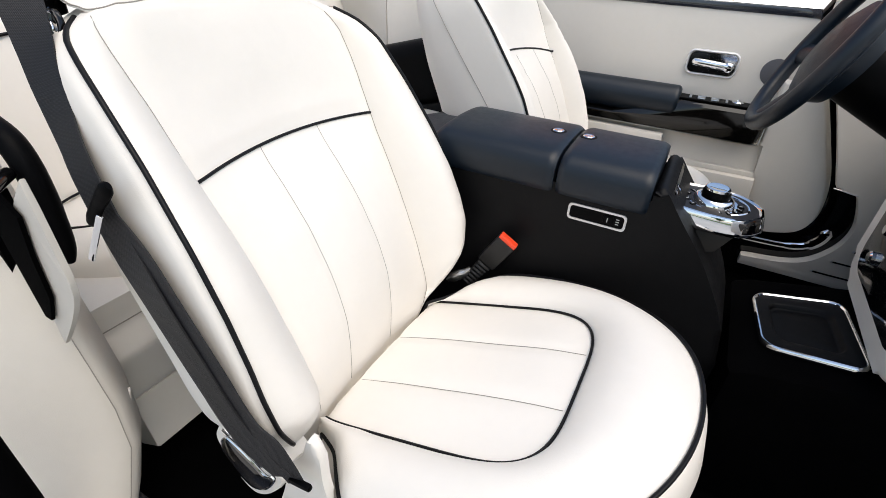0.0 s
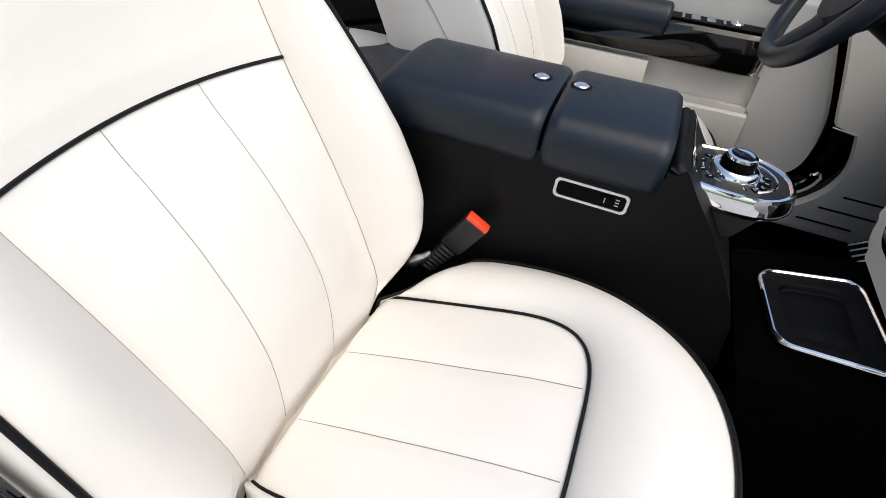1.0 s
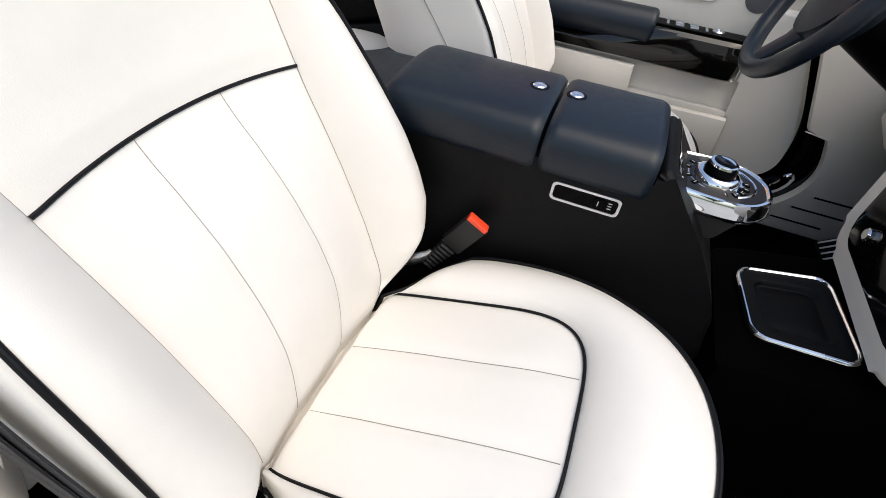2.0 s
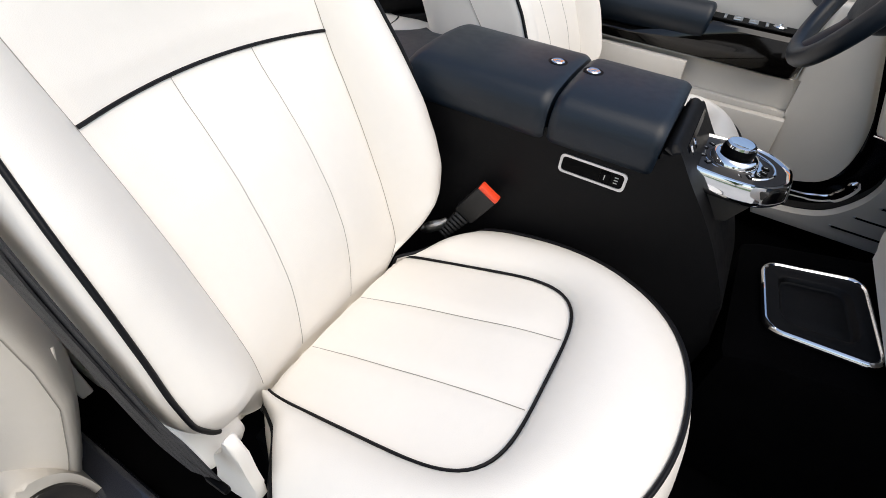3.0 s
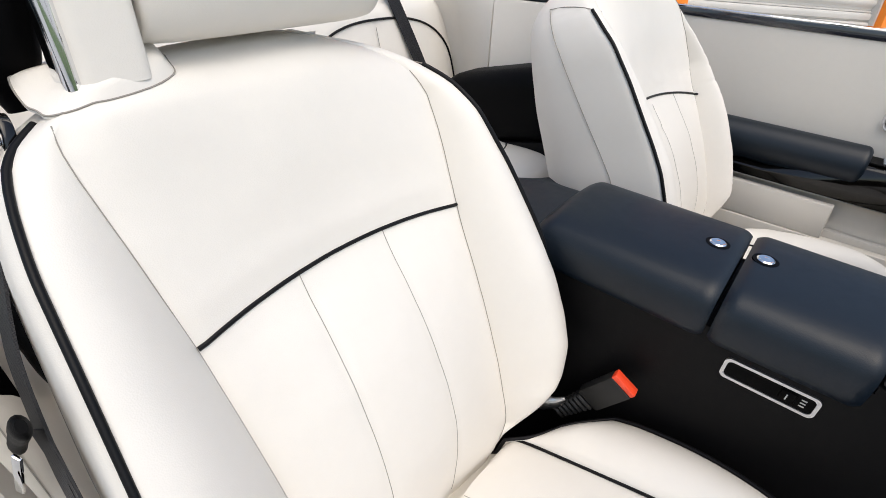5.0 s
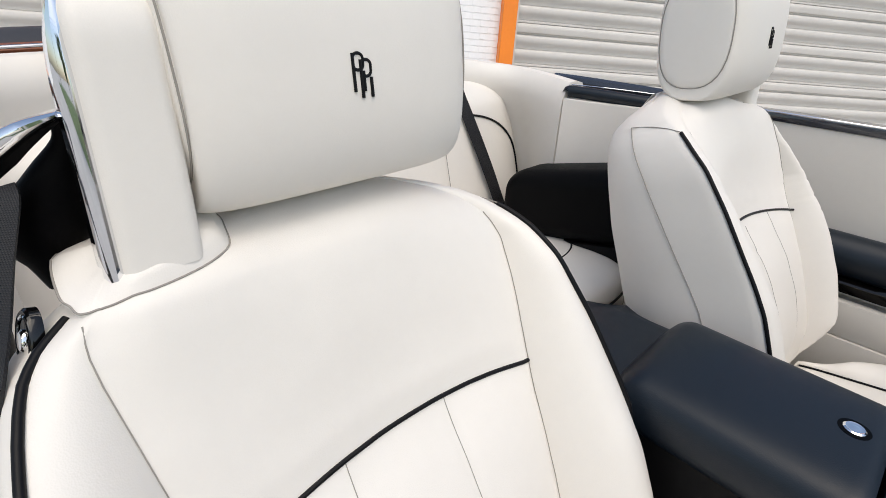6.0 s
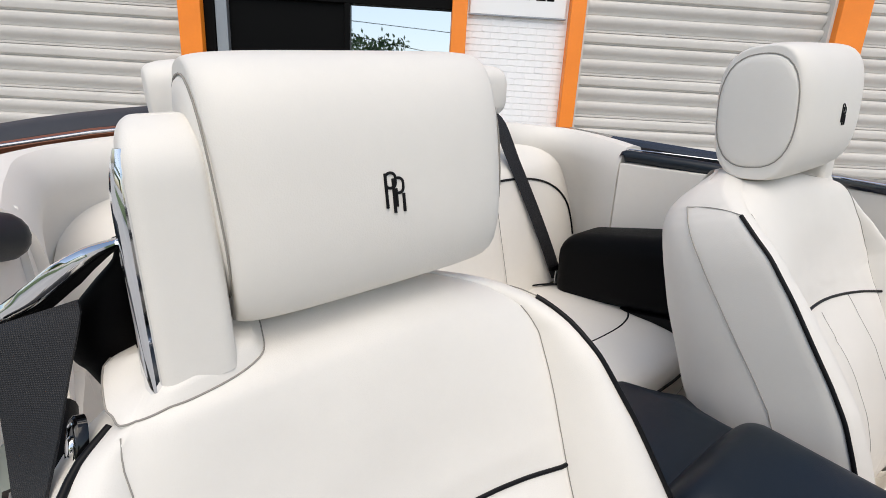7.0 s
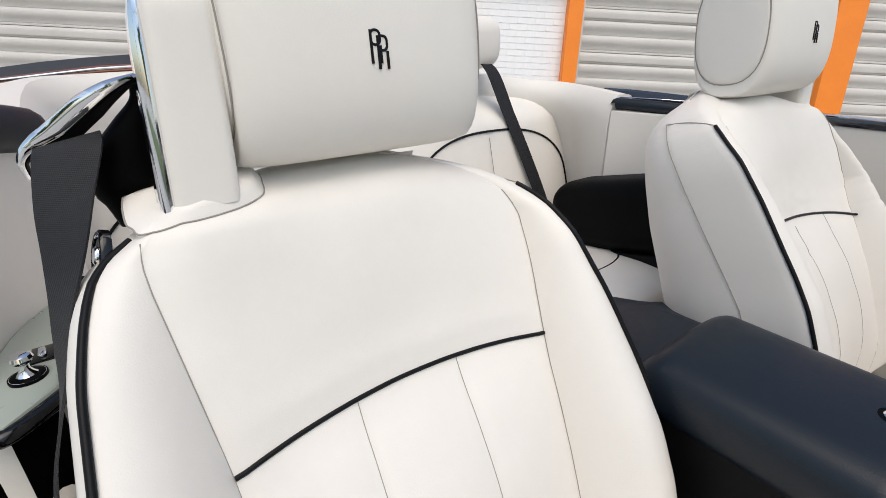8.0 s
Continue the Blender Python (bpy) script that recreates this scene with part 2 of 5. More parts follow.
N_IN = [(-0.04, -0.058), (0.0, -0.036), (0.03, 0.007), (0.06, 0.045), (0.1, 0.070), (0.15, 0.088), (0.2, 0.090), (0.27, 0.083), (0.35, 0.074), (0.45, 0.060), (0.53, 0.045), (0.57, 0.020), (0.6, -0.012), (0.63, -0.034), (0.66, -0.06), (0.68, -0.078)]
LAT_OUT = [(-0.04, 0.20), (0.0, 0.226), (0.03, 0.250), (0.06, 0.270), (0.1, 0.287), (0.15, 0.288), (0.2, 0.285), (0.27, 0.282), (0.35, 0.278), (0.45, 0.267), (0.53, 0.258), (0.57, 0.249), (0.6, 0.239), (0.615, 0.228), (0.63, 0.203), (0.645, 0.178), (0.665, 0.13), (0.68, 0.07)]
N_OUT = [(-0.04, -0.06), (0.0, -0.03), (0.03, 0.030), (0.06, 0.064), (0.1, 0.086), (0.15, 0.091), (0.2, 0.096), (0.27, 0.100), (0.35, 0.096), (0.45, 0.072), (0.53, 0.045), (0.57, 0.022), (0.6, 0.002), (0.63, -0.022), (0.66, -0.052), (0.68, -0.078)]
LAT_OUT_WORN = [(-0.04, 0.17), (0.0, 0.185), (0.03, 0.20), (0.06, 0.212), (0.1, 0.222), (0.15, 0.230), (0.2, 0.236), (0.27, 0.239), (0.35, 0.233), (0.45, 0.212), (0.53, 0.190), (0.57, 0.178), (0.6, 0.165), (0.63, 0.14), (0.66, 0.10), (0.68, 0.05)]
N_OUT_WORN = [(-0.04, -0.06), (0.0, -0.02), (0.03, 0.01), (0.06, 0.03), (0.1, 0.05), (0.2, 0.06), (0.27, 0.055), (0.35, 0.048), (0.45, 0.030), (0.53, 0.006), (0.57, -0.010), (0.6, -0.028), (0.63, -0.045), (0.66, -0.06), (0.68, -0.078)]
BULGE_IN = [(-0.04, 0.0), (0.0, 0.004), (0.05, 0.014), (0.15, 0.014), (0.25, 0.008), (0.33, 0.003)]
BACK_N_WORN = [(-0.04, -0.06), (0.0, -0.10), (0.1, -0.135), (0.2, -0.158), (0.3, -0.178), (0.45, -0.178), (0.55, -0.168), (0.62, -0.166), (0.65, -0.145), (0.68, -0.085)]
BACK_N = [(-0.04, -0.06), (0.0, -0.10), (0.1, -0.13), (0.3, -0.145), (0.5, -0.15), (0.6, -0.145), (0.65, -0.13), (0.68, -0.085)]


def arch(lat):
    """Height of the cross piping on the back."""
    return (0.387 - 0.13 * lat if STRAIGHT else 0.413) + 0.017 * (1 - (lat / 0.185) ** 2)


def pipe_lat(s, out):
    """Half-width of the back at the edge piping."""
    if out:
        return soft(LAT_OUT_WORN if STRAIGHT else LAT_OUT, s, 0.012)
    return soft(PIPE_LAT, s, 0.012) - 0.034 * max(0, 1 - s / 0.13) if STRAIGHT else soft(LAT_IN, s, 0.012)


def pleat_at(s, sg):
    """Across the back, the two pleats lean a little outboard towards the foot."""
    return sg * 0.062 + 0.017 * max(0, 1 - s / 0.42)


STRAIGHT = False


def pipe_n(s, out):
    """How far the edge piping stands ahead of the back's own plane."""
    if STRAIGHT:
        return soft(N_OUT_WORN if out else PIPE_N_WORN, s, 0.012)
    return soft(N_OUT if out else N_IN, s, 0.012)


def rear_n(s):
    return soft(BACK_N_WORN if STRAIGHT else BACK_N, s)


def insert_at(s, out):
    return min(soft(INSERT, s), pipe_lat(s, out) * (0.88 + (0.055 * max(0, min(1, (s - 0.54) / 0.06)) if out and not STRAIGHT else 0)))


def back_n(lat, s):
    a, lp, out = abs(lat), pipe_lat(s, lat > 0), lat > 0
    mid, edge, pn = soft(MID_N, s), soft(EDGE_N_OUT if out else EDGE_N, s), pipe_n(s, out)
    ins = insert_at(s, out)
    if a <= ins:
        n = mid + (edge - mid) * (a / ins) ** 2.2
        if s < arch(lat):
            f = min(1, (arch(lat) - s) / 0.04)
            n += f * (0.004 * abs(math.cos(math.pi * (lat - 0.017 * max(0, 1 - s / 0.42)) / 0.124)) ** 0.5 - 0.0025)
        else:
            n += 0.004 * min(1, (s - arch(lat)) / 0.03) * (1 - (a / ins) ** 6)
    else:
        u = (a - ins) / max(1e-4, lp - ins)
        full = 0.030 * min(1, max(0, (0.60 - s) / 0.30)) * min(1, max(0, (s - 0.015) / 0.07))
        n = edge + (pn - edge) * u + (full + 0.004) * math.sin(math.pi * min(1, u)) ** 0.9
    if lat > 0.05:
        n += 0.015 * max(0, min(1, (lat - 0.06) / 0.11)) * max(0, min(1, (0.245 - lat) / 0.075)) * max(0, min(1, (s - 0.53) / 0.095)) ** 1.5 * max(0, min(1, (0.66 - s) / 0.02))
    n += 0.0016 * noise.noise(Vector((lat * 11, s * 9, 0.3))) + 0.0006 * noise.noise(Vector((lat * 34, s * 30, 2.0)))
    if STRAIGHT:
        fold = noise.noise(Vector((lat * 7 + s * 9, s * 26, 7.0)))
        n += 0.0012 * noise.noise(Vector((lat * 16, s * 12, 4.0))) - 0.0009 * bell(fold, 0.06) * max(0, noise.noise(Vector((lat * 6, s * 6, 11.0))) * 3)
    return n - 0.003 * bell(a - ins, 0.006) * max(0, min(1, ((0.52 if out else 0.63) - s) / 0.08))


def back_lats(s):
    """Places across the back, with one on every seam."""
    out = []
    for sg in (-1, 1):
        ins = insert_at(s, sg > 0)
        lp, q = pipe_lat(s, sg > 0), abs(pleat_at(s, sg))
        if ins < q + 0.02:
            half = [lp * i / 38 for i in range(39)]
        else:
            half = [q * i / 8 for i in range(8)] + [q + (ins - q) * i / 14 for i in range(14)] + [ins + (lp - ins) * i / 16 for i in range(17)]
        out += [-v for v in half[:0:-1]] if sg < 0 else half
    return out


def make_seat(name, side, centre, shift, label, head_drop=0.0, pad_angle=18.98, pad_front=0.325, worn=False):
    """A front seat; side is the sign of its outboard direction, along y."""
    global STRAIGHT
    STRAIGHT = worn
    O = Vector((0.185, centre, 0.512)) + Vector(shift)

    AHEAD = Vector((math.cos(radians(pad_angle)), 0, math.sin(radians(pad_angle))))
    RISE = Vector((-AHEAD.z, 0, AHEAD.x))

    def B(out, s, n):
        if worn:
            s -= 0.2 * max(0, s - 0.5) * max(0, min(1, (out + 0.06) / 0.15))
        return O + Vector((0, side * out, 0)) + UP * s + FRONT * n

    def C(out, c, m):
        return O + Vector((0, side * out, 0)) + AHEAD * c + RISE * (m - (0.016 if worn else 0) - 0.028 * max(0, min(1, (-0.002 - c) / 0.016)) ** 1.4)

    seat = thing(name, (O.x + 0.2, centre, 0.22), label, "car seat", "front seats")
    # backrest
    rings = []
    svals = [-0.045 + 0.725 * i / 150 for i in range(151)]
    for s in svals:
        bn = rear_n(s)
        ring = [B(l, s, back_n(l, s)) for l in back_lats(s)]

        def flank(out):
            pn, lp = pipe_n(s, out), pipe_lat(s, out)
            deep = pn - bn
            if not out and not worn:
                b = soft(BULGE_IN, s)
                return [(lp + b * 0.45, pn - 0.006), (lp + b * 0.8, pn - 0.016), (lp + b, pn - 0.035), (lp + b * 0.9, pn - deep * 0.5), (lp + b * 0.6, pn - deep * 0.75), (lp - 0.04, bn)]
            if out and not worn:
                k = max(0, min(1, (s - 0.35) / 0.30))
                k = k * k * (3 - 2 * k)
                row = [(lp, pn, 0), (lp + 0.006, pn - 0.007, 0), (lp + 0.013, pn - 0.022, 0), (lp + 0.017 - 0.002 * k, pn - deep * 0.38, 0), (lp + 0.013 - 0.012 * k, pn - deep * 0.62, 0), (lp + 0.001 - 0.026 * k, pn - deep * 0.84, 0), (lp - 0.03 - 0.035 * k, bn, 0)]
                return [(p.x, p.y) for p in smooth_line(row, 3)[1:]]
            x = (0.014 if out else 0.002) * min(1, max(0, (s - 0.5) / 0.12))
            w = lp + (0.012 if out else 0.004)
            k = min(1, max(0, (s - 0.40) / 0.12)) if out else 0
            return [(lp + 0.004, pn - 0.006), (w + x * 0.3, pn - 0.02), (w + 0.004 + x - 0.012 * k, pn - deep * 0.4), (w + x - 0.03 * k, pn - deep * 0.65), (w - 0.012 + x - 0.045 * k, pn - deep * 0.85), (w - 0.04 + x - 0.05 * k, bn)]
        ring += [B(o, s, n) for o, n in flank(True)] + [B(o, s, bn - 0.006) for o in (0.13, 0, -0.13)] + [B(-o, s, n) for o, n in flank(False)[::-1]]
        rings.append(ring)
    back = part("backrest", loft(rings), CREAM, seat)
    # pipings on the back
    part("cross_piping", tube([B(l, arch(l), back_n(l, arch(l)) + 0.001) for l in [-0.185 + 0.37 * i / 40 for i in range(41)]], 0.0025), PIPING, back, "thin black leather piping")
    for sg, s1 in ((1, 0.30 if worn else 0.628), (-1, 0.604)):
        line = []
        for i in range(81):
            s = 0.05 + (s1 - 0.05) * i / 80
            k = 0 if worn or sg > 0 else max(0, min(1, (0.32 - s) / 0.12))
            line.append(B(sg * (pipe_lat(s, sg > 0) + 0.0025 + soft(BULGE_IN, s) * k), s, pipe_n(s, sg > 0) + 0.001 - 0.034 * k))
        part("edge_piping", tube(line, 0.0032, 10), PIPING, back, "black leather piping")
        top = 0.61 if sg > 0 else 0.60
        seam = [B(sg * insert_at(s, sg > 0), s, back_n(sg * insert_at(s, sg > 0), s) + (0.0007 if sg < 0 else 0.0005 if s > 0.45 else 0)) for s in [0.01 + (top - 0.01) * i / 120 for i in range(121)]]
        if sg > 0 and not worn:
            seam.append(B(0.203, 0.622, back_n(0.203, 0.622) + 0.0005))
        part("seam", tube(seam, 0.0006, 5), THREAD, back)
        pleat = [B(pleat_at(s, sg), s, back_n(pleat_at(s, sg), s) + 0.0003) for s in [arch(0.062) * i / 60 for i in range(61)]]
        part("seam", tube(pleat, 0.0005, 5), THREAD, back)
        sd = []
        for i in range(61):
            s = 0.08 + 0.55 * i / 60
            pn, bn = pipe_n(s, sg > 0), soft(BACK_N, s)
            x = (0.014 if sg > 0 else 0.002) * min(1, max(0, (s - 0.5) / 0.12))
            fr = 0.42 + 0.22 * max(0, s - 0.3) / 0.33
            k = min(1, max(0, (s - 0.40) / 0.12)) * (0.012 + 0.018 * (fr - 0.4) / 0.25) if sg > 0 else 0
            if sg > 0 and not worn:
                q = max(0, min(1, (s - 0.35) / 0.30))
                sd.append(B(pipe_lat(s, True) + 0.0165 - 0.006 * q * q * (3 - 2 * q), s, pn - (pn - bn) * 0.48))
                continue
            sd.append(B(sg * (pipe_lat(s, sg > 0) + (0.0166 if sg > 0 else 0.0086) + x - k), s, pn - (pn - bn) * fr))
        part("seam", tube(sd, 0.0008, 5), THREAD, back)
        if sg < 0:
            a, b = sd[-1], line[-1]
            part("seam", tube(smooth_line([a, a.lerp(b, 0.35) + Vector((0, 0.0025, 0.004)), a.lerp(b, 0.7) + Vector((0, 0.0025, 0.004)), b + Vector((0, 0, 0.001))], 6), 0.0008, 5), THREAD, back)
    # cushion
    def outline(a, half, c0, front, rear, pf, pr):
        ca, sa = math.cos(a), math.sin(a)
        p = pf if sa >= 0 else pr
        k = (abs(ca) ** p + abs(sa) ** p) ** (-1 / p)
        return half * k * ca, c0 + (front if sa >= 0 else rear) * k * sa

    def inner(a):
        return outline(a, 0.177, 0.17, 0.197, 0.21, 4.8 if math.cos(a) > 0 else 3.8, 8)

    def full(a):
        return outline(a, 0.298 if math.cos(a) > 0 else 0.286, 0.2, pad_front, 0.26, 2.05 if math.cos(a) > 0 else 2.15, 2.8)

    def outer(a):
        l, c = full(a)
        return max(-soft(HIP_IN, c, 0.012), min(soft(HIP, c, 0.012), l)), c

    HIP = [(-0.06, 0.178), (0.0, 0.190), (0.05, 0.214), (0.08, 0.245), (0.115, 0.277), (0.16, 0.31)]
    HIP_IN = [(-0.06, 0.13), (0.0, 0.160), (0.037, 0.187), (0.072, 0.238), (0.115, 0.272), (0.17, 0.31)]

    def lift(a):
        """The cushion's rim stands higher along the console."""
        l, c = outer(a)
        return 0.026 * max(0, min(1, -l / 0.15)) * max(0, min(1, (0.42 - c) / 0.25))

    def skirt(a, f):
        (l, c), (w, _) = outer(a), full(a)
        return l + (w - l) * f, c

    rings, N = [], 144
    ang = [2 * math.pi * i / N for i in range(N)]

    def pad_m(l, c, r):
        m = 0.010 * (1 - r ** 4) - 0.002
        for q in (-0.062, 0.062):
            m -= 0.0032 * bell(l - q - 0.018 * (1 - c / 0.36), 0.013) * (1 - r ** 8)
        m += 0.0015 * noise.noise(Vector((l * 12, c * 12, 5.0)))
        return m
    for k in range(1, 29):
        r = k / 28
        ring = []
        for a in ang:
            l, c = inner(a)
            l, c = l * r, 0.17 + (c - 0.17) * r
            ring.append(C(l, c, pad_m(l, c, r)))
        rings.append(ring)
    for k in range(1, 25):
        u = k / 24
        ring = []
        for a in ang:
            (l0, c0), (l1, c1) = inner(a), outer(a)
            m = 0.028 * min(1, math.hypot(l1 - l0, c1 - c0) / 0.085) * math.sin(math.pi * u ** 0.9) ** 0.8 - 0.022 * u ** 3 - 0.006 * bell(u, 0.06) + lift(a) * u ** 3
            ring.append(C(l0 + (l1 - l0) * u, c0 + (c1 - c0) * u, m))
        rings.append(ring)
    for grow, m, f in ((1.010, -0.030, 0.1), (1.014, -0.05, 0.3), (1.0, -0.09, 0.7), (0.97, -0.115, 0.8)):
        rings.append([C(skirt(a, f)[0] * grow, 0.2 + (outer(a)[1] - 0.2) * grow, m + lift(a) * max(0, 1 + (m + 0.03) / 0.06)) for a in ang])
    cushion = part("cushion", loft(rings), CREAM, seat)
    ins_line = [C(*inner(a), 0.0005) for a in ang if inner(a)[1] > -0.012]
    k0 = max(range(len(ins_line)), key=lambda i: (ins_line[i] - ins_line[i - 1]).length)
    part("insert_piping", tube(ins_line[k0:] + ins_line[:k0], 0.0024), PIPING, cushion, "thin black leather piping")
    part("edge_piping", tube([C(outer(a)[0] * 1.004, 0.2 + (outer(a)[1] - 0.2) * 1.004, -0.018 + lift(a)) for a in ang], 0.0032, 10, closed=True), PIPING, cushion, "black leather piping")
    for q in (-0.062, 0.062):
        row = []
        for i in range(31):
            c = 0.36 * i / 30
            l = q + 0.018 * (1 - c / 0.36)
            row.append(C(l, c, pad_m(l, c, abs((c - 0.17) / 0.195)) + 0.0009))
        part("seam", tube(row, 0.0006, 5), THREAD, cushion)
    # base under the cushion
    rings = []
    for g, m in ((0.93, -0.10), (0.95, -0.14), (0.92, -0.22), (0.8, -0.26)):
        rings.append([C(outer(a)[0] * g, 0.2 + (outer(a)[1] - 0.2) * g, m) for a in ang])
    part("seat_base", loft(rings), CREAM, seat, "cream lower seat valance")
    part("seat_mount", box(O.x - 0.05, O.x + 0.36, centre - 0.2, centre + 0.2, 0.2, 0.36, 0.01), PLASTIC, seat, "black seat frame on the floor")
    # headrest
    hc = O + Vector((-0.318 + head_drop, side * (-0.024 + 0.45 * head_drop), 0.717 - 1.3 * head_drop))
    rings = []
    for i in range(61):
        f = math.sin(math.pi * (i / 60 - 0.5))
        k = max(0.0, 1 - abs(f) ** 5.5) ** (1 / 2.6)
        k = 0.70 + 0.30 * k
        ring = []
        for a in [2 * math.pi * j / 48 for j in range(48)]:
            ca, sa = math.cos(a), math.sin(a)
            p = 3.0
            q = (abs(ca) ** p + abs(sa) ** p) ** (-1 / p)
            d, h = (0.066 if ca > 0 else 0.079) * q * ca * k, (0.104 if sa > 0 else 0.113) * q * sa * (0.8 + 0.2 * k)
            d += 0.008 * math.cos(f * 1.4) * (1 if ca > 0 else 0) * ca
            ring.append(hc + Vector((0, f * 0.134, 0)) + Vector((-0.12, 0, 0.993)) * h + Vector((0.993, 0, 0.12)) * d)
        rings.append(ring)
    head = part("headrest", loft(rings), CREAM, seat)
    for sg in (-1, 1):
        oval = []
        for a in [2 * math.pi * j / 40 for j in range(40)]:
            ca, sa = math.cos(a), math.sin(a)
            q = (abs(ca) ** 2.6 + abs(sa) ** 2.6) ** (-1 / 2.6)
            oval.append((0.0585 * q * ca - 0.005, 0.088 * q * sa))
        def E(p, y):
            return hc + Vector((0, sg * y, 0)) + Vector((-0.12, 0, 0.993)) * p[1] + Vector((0.993, 0, 0.12)) * p[0]
        bm = loft([[E((p[0] * g, p[1] * g), y) for p in oval] for g, y in ((1.0, 0.125), (1.0, 0.134), (0.97, 0.1365), (0.85, 0.1385), (0.5, 0.140), (0.05, 0.1405))])
        sp = part("side_panel", bm, CREAM, head, "oval cream leather end panel")
        part("seam", tube([E((p[0] * 1.01, p[1] * 1.01), 0.1348) for p in oval], 0.0009, 5, closed=True), THREAD, head)
    # embroidered device: plain dark strokes
    face = hc + Vector((0.0752, 0, -0.005))
    def F(y, z):
        return face + Vector((-0.12 * z, y, z))
    for dy, dz in ((-0.0035, 0.0025), (0.0035, -0.0025)):
        loop = [F(dy - 0.0015 + a, dz + 0.008 + b) for a, b in rounded(0.0095, 0.0125, 0.0042, 4)]
        part("stitched_stroke", tube(loop, 0.0013, 6, closed=True), PIPING, head, "dark embroidered loop")
        part("stitched_stroke", tube([F(dy - 0.0062, dz + 0.0145), F(dy - 0.0062, dz - 0.0145)], 0.0015, 6), PIPING, head, "dark embroidered bar")
        part("stitched_stroke", tube([F(dy + 0.003, dz + 0.001), F(dy + 0.003, dz - 0.0145)], 0.0015, 6), PIPING, head, "dark embroidered bar")
    # belt post beside the headrest, standing on a moulded cap
    plan = [(-0.262, 0.2050), (-0.2535, 0.2030), (-0.2505, 0.1985), (-0.2500, 0.192), (-0.2475, 0.181), (-0.2465, 0.165), (-0.2478, 0.150), (-0.2504, 0.134), (-0.2545, 0.1185), (-0.2600, 0.1050), (-0.269, 0.0953), (-0.292, 0.0895), (-0.315, 0.087), (-0.345, 0.092), (-0.365, 0.12), (-0.365, 0.16), (-0.345, 0.188), (-0.310, 0.205), (-0.275, 0.2085)]

    def shoulder(x, o):
        """Height of the backrest's top at a place of the cap's plan."""
        lo, hi = 0.45, 0.678
        for _ in range(18):
            s = (lo + hi) / 2
            lo, hi = (s, hi) if (B(o, s, back_n(o, s)) - O).x > x else (lo, s)
        return (B(o, lo, back_n(o, lo)) - O).z

    low = 0.058 if worn else 0.0
    plan = smooth_line([(a, b, 0) for a, b in plan], 5, True)
    cap = []
    for g, rise in ((1.0, -0.010), (1.0, 0.0), (0.992, 0.0012), (0.97, 0.0035), (0.93, 0.0080), (0.88, 0.0125), (0.75, 0.0145), (0.6, 0.015), (0.3, 0.015)):
        ring = []
        for q in plan:
            x, o = -0.295 + (q.x + 0.295) * g, 0.155 + (q.y - 0.155) * g
            z = 0.577 - low + 0.30 * max(0, -0.250 - q.x) - 0.5 * max(0, -0.31 - q.x) - 12.0 * max(0, q.y - 0.195) ** 2
            z = max(z, shoulder(q.x, q.y)) + 0.30 * max(0, q.x - x)
            ring.append(O + Vector((x, side * o, z + rise * (1 - 0.75 * max(0, min(1, (o - 0.15) / 0.045))))))
        cap.append(ring)
    pc = part("post_cap", loft(cap), CREAM, seat, "moulded cream cap under the belt post")
    part("seam", tube([p + Vector((0.0004, 0, 0.0003)) for p in cap[1]], 0.0008, 6, closed=True), THREAD, pc)
    rings = []
    for i in range(49):
        f = math.sin(math.pi / 2 * i / 48)
        z = 0.590 - low + (0.190 + low) * f
        g = 1.0 if f < 0.78 else max(0.02, (1 - ((f - 0.78) / 0.22) ** 2.2)) ** 0.5
        ring = []
        w = (0.055 - 0.002 * f) * (1 if f < 0.84 else 0.55 + 0.45 * max(0, 1 - ((f - 0.84) / 0.16) ** 2.2) ** 0.5)
        for p in rounded(0.072 * g, w, min(0.010, 0.03 * g, w * 0.4), 5):
            ring.append(O + Vector((-0.289 - 0.02 * f + p[0] * 1.0, side * ((0.125 if worn else 0.145) - 0.0115 * f + p[1]), z)))
        rings.append(ring)
    post = part("belt_post", loft(rings), CREAM, seat, "cream leather belt post")
    rings = []
    for i in range(19):
        f = i / 18
        g = 1.0 if f < 0.7 else max(0.05, 1 - ((f - 0.7) / 0.3) ** 2) ** 0.7
        z, y, x = 0.586 - low + (0.176 + low) * f, (0.1515 if worn else 0.1715) - 0.0125 * f, -0.262 - 0.02 * f
        rings.append([O + Vector((x + a * g, side * (y + b * (0.35 + 0.65 * g)), z)) for a, b in ((0.004, 0.0), (0.006, 0.004), (0.003, 0.008), (-0.006, 0.0105), (-0.012, 0.008), (-0.022, 0.011), (-0.034, 0.009), (-0.036, 0.0))])
    part("chrome_strip", loft(rings), CHROME, post, "polished chrome edge strip")
    return seat, B, C, O


passenger, PB, PC, PO = make_seat("passenger_seat", -1, -0.426, (0, 0, 0), "cream leather front seat with black piping and headrest")
driver, DB, DC, DO = make_seat("driver_seat", 1, 0.43, (0.052, 0, 0.04), "cream leather driver seat with black piping, leather creased",
                                head_drop=0.018, pad_angle=10.0, pad_front=0.255, worn=True)


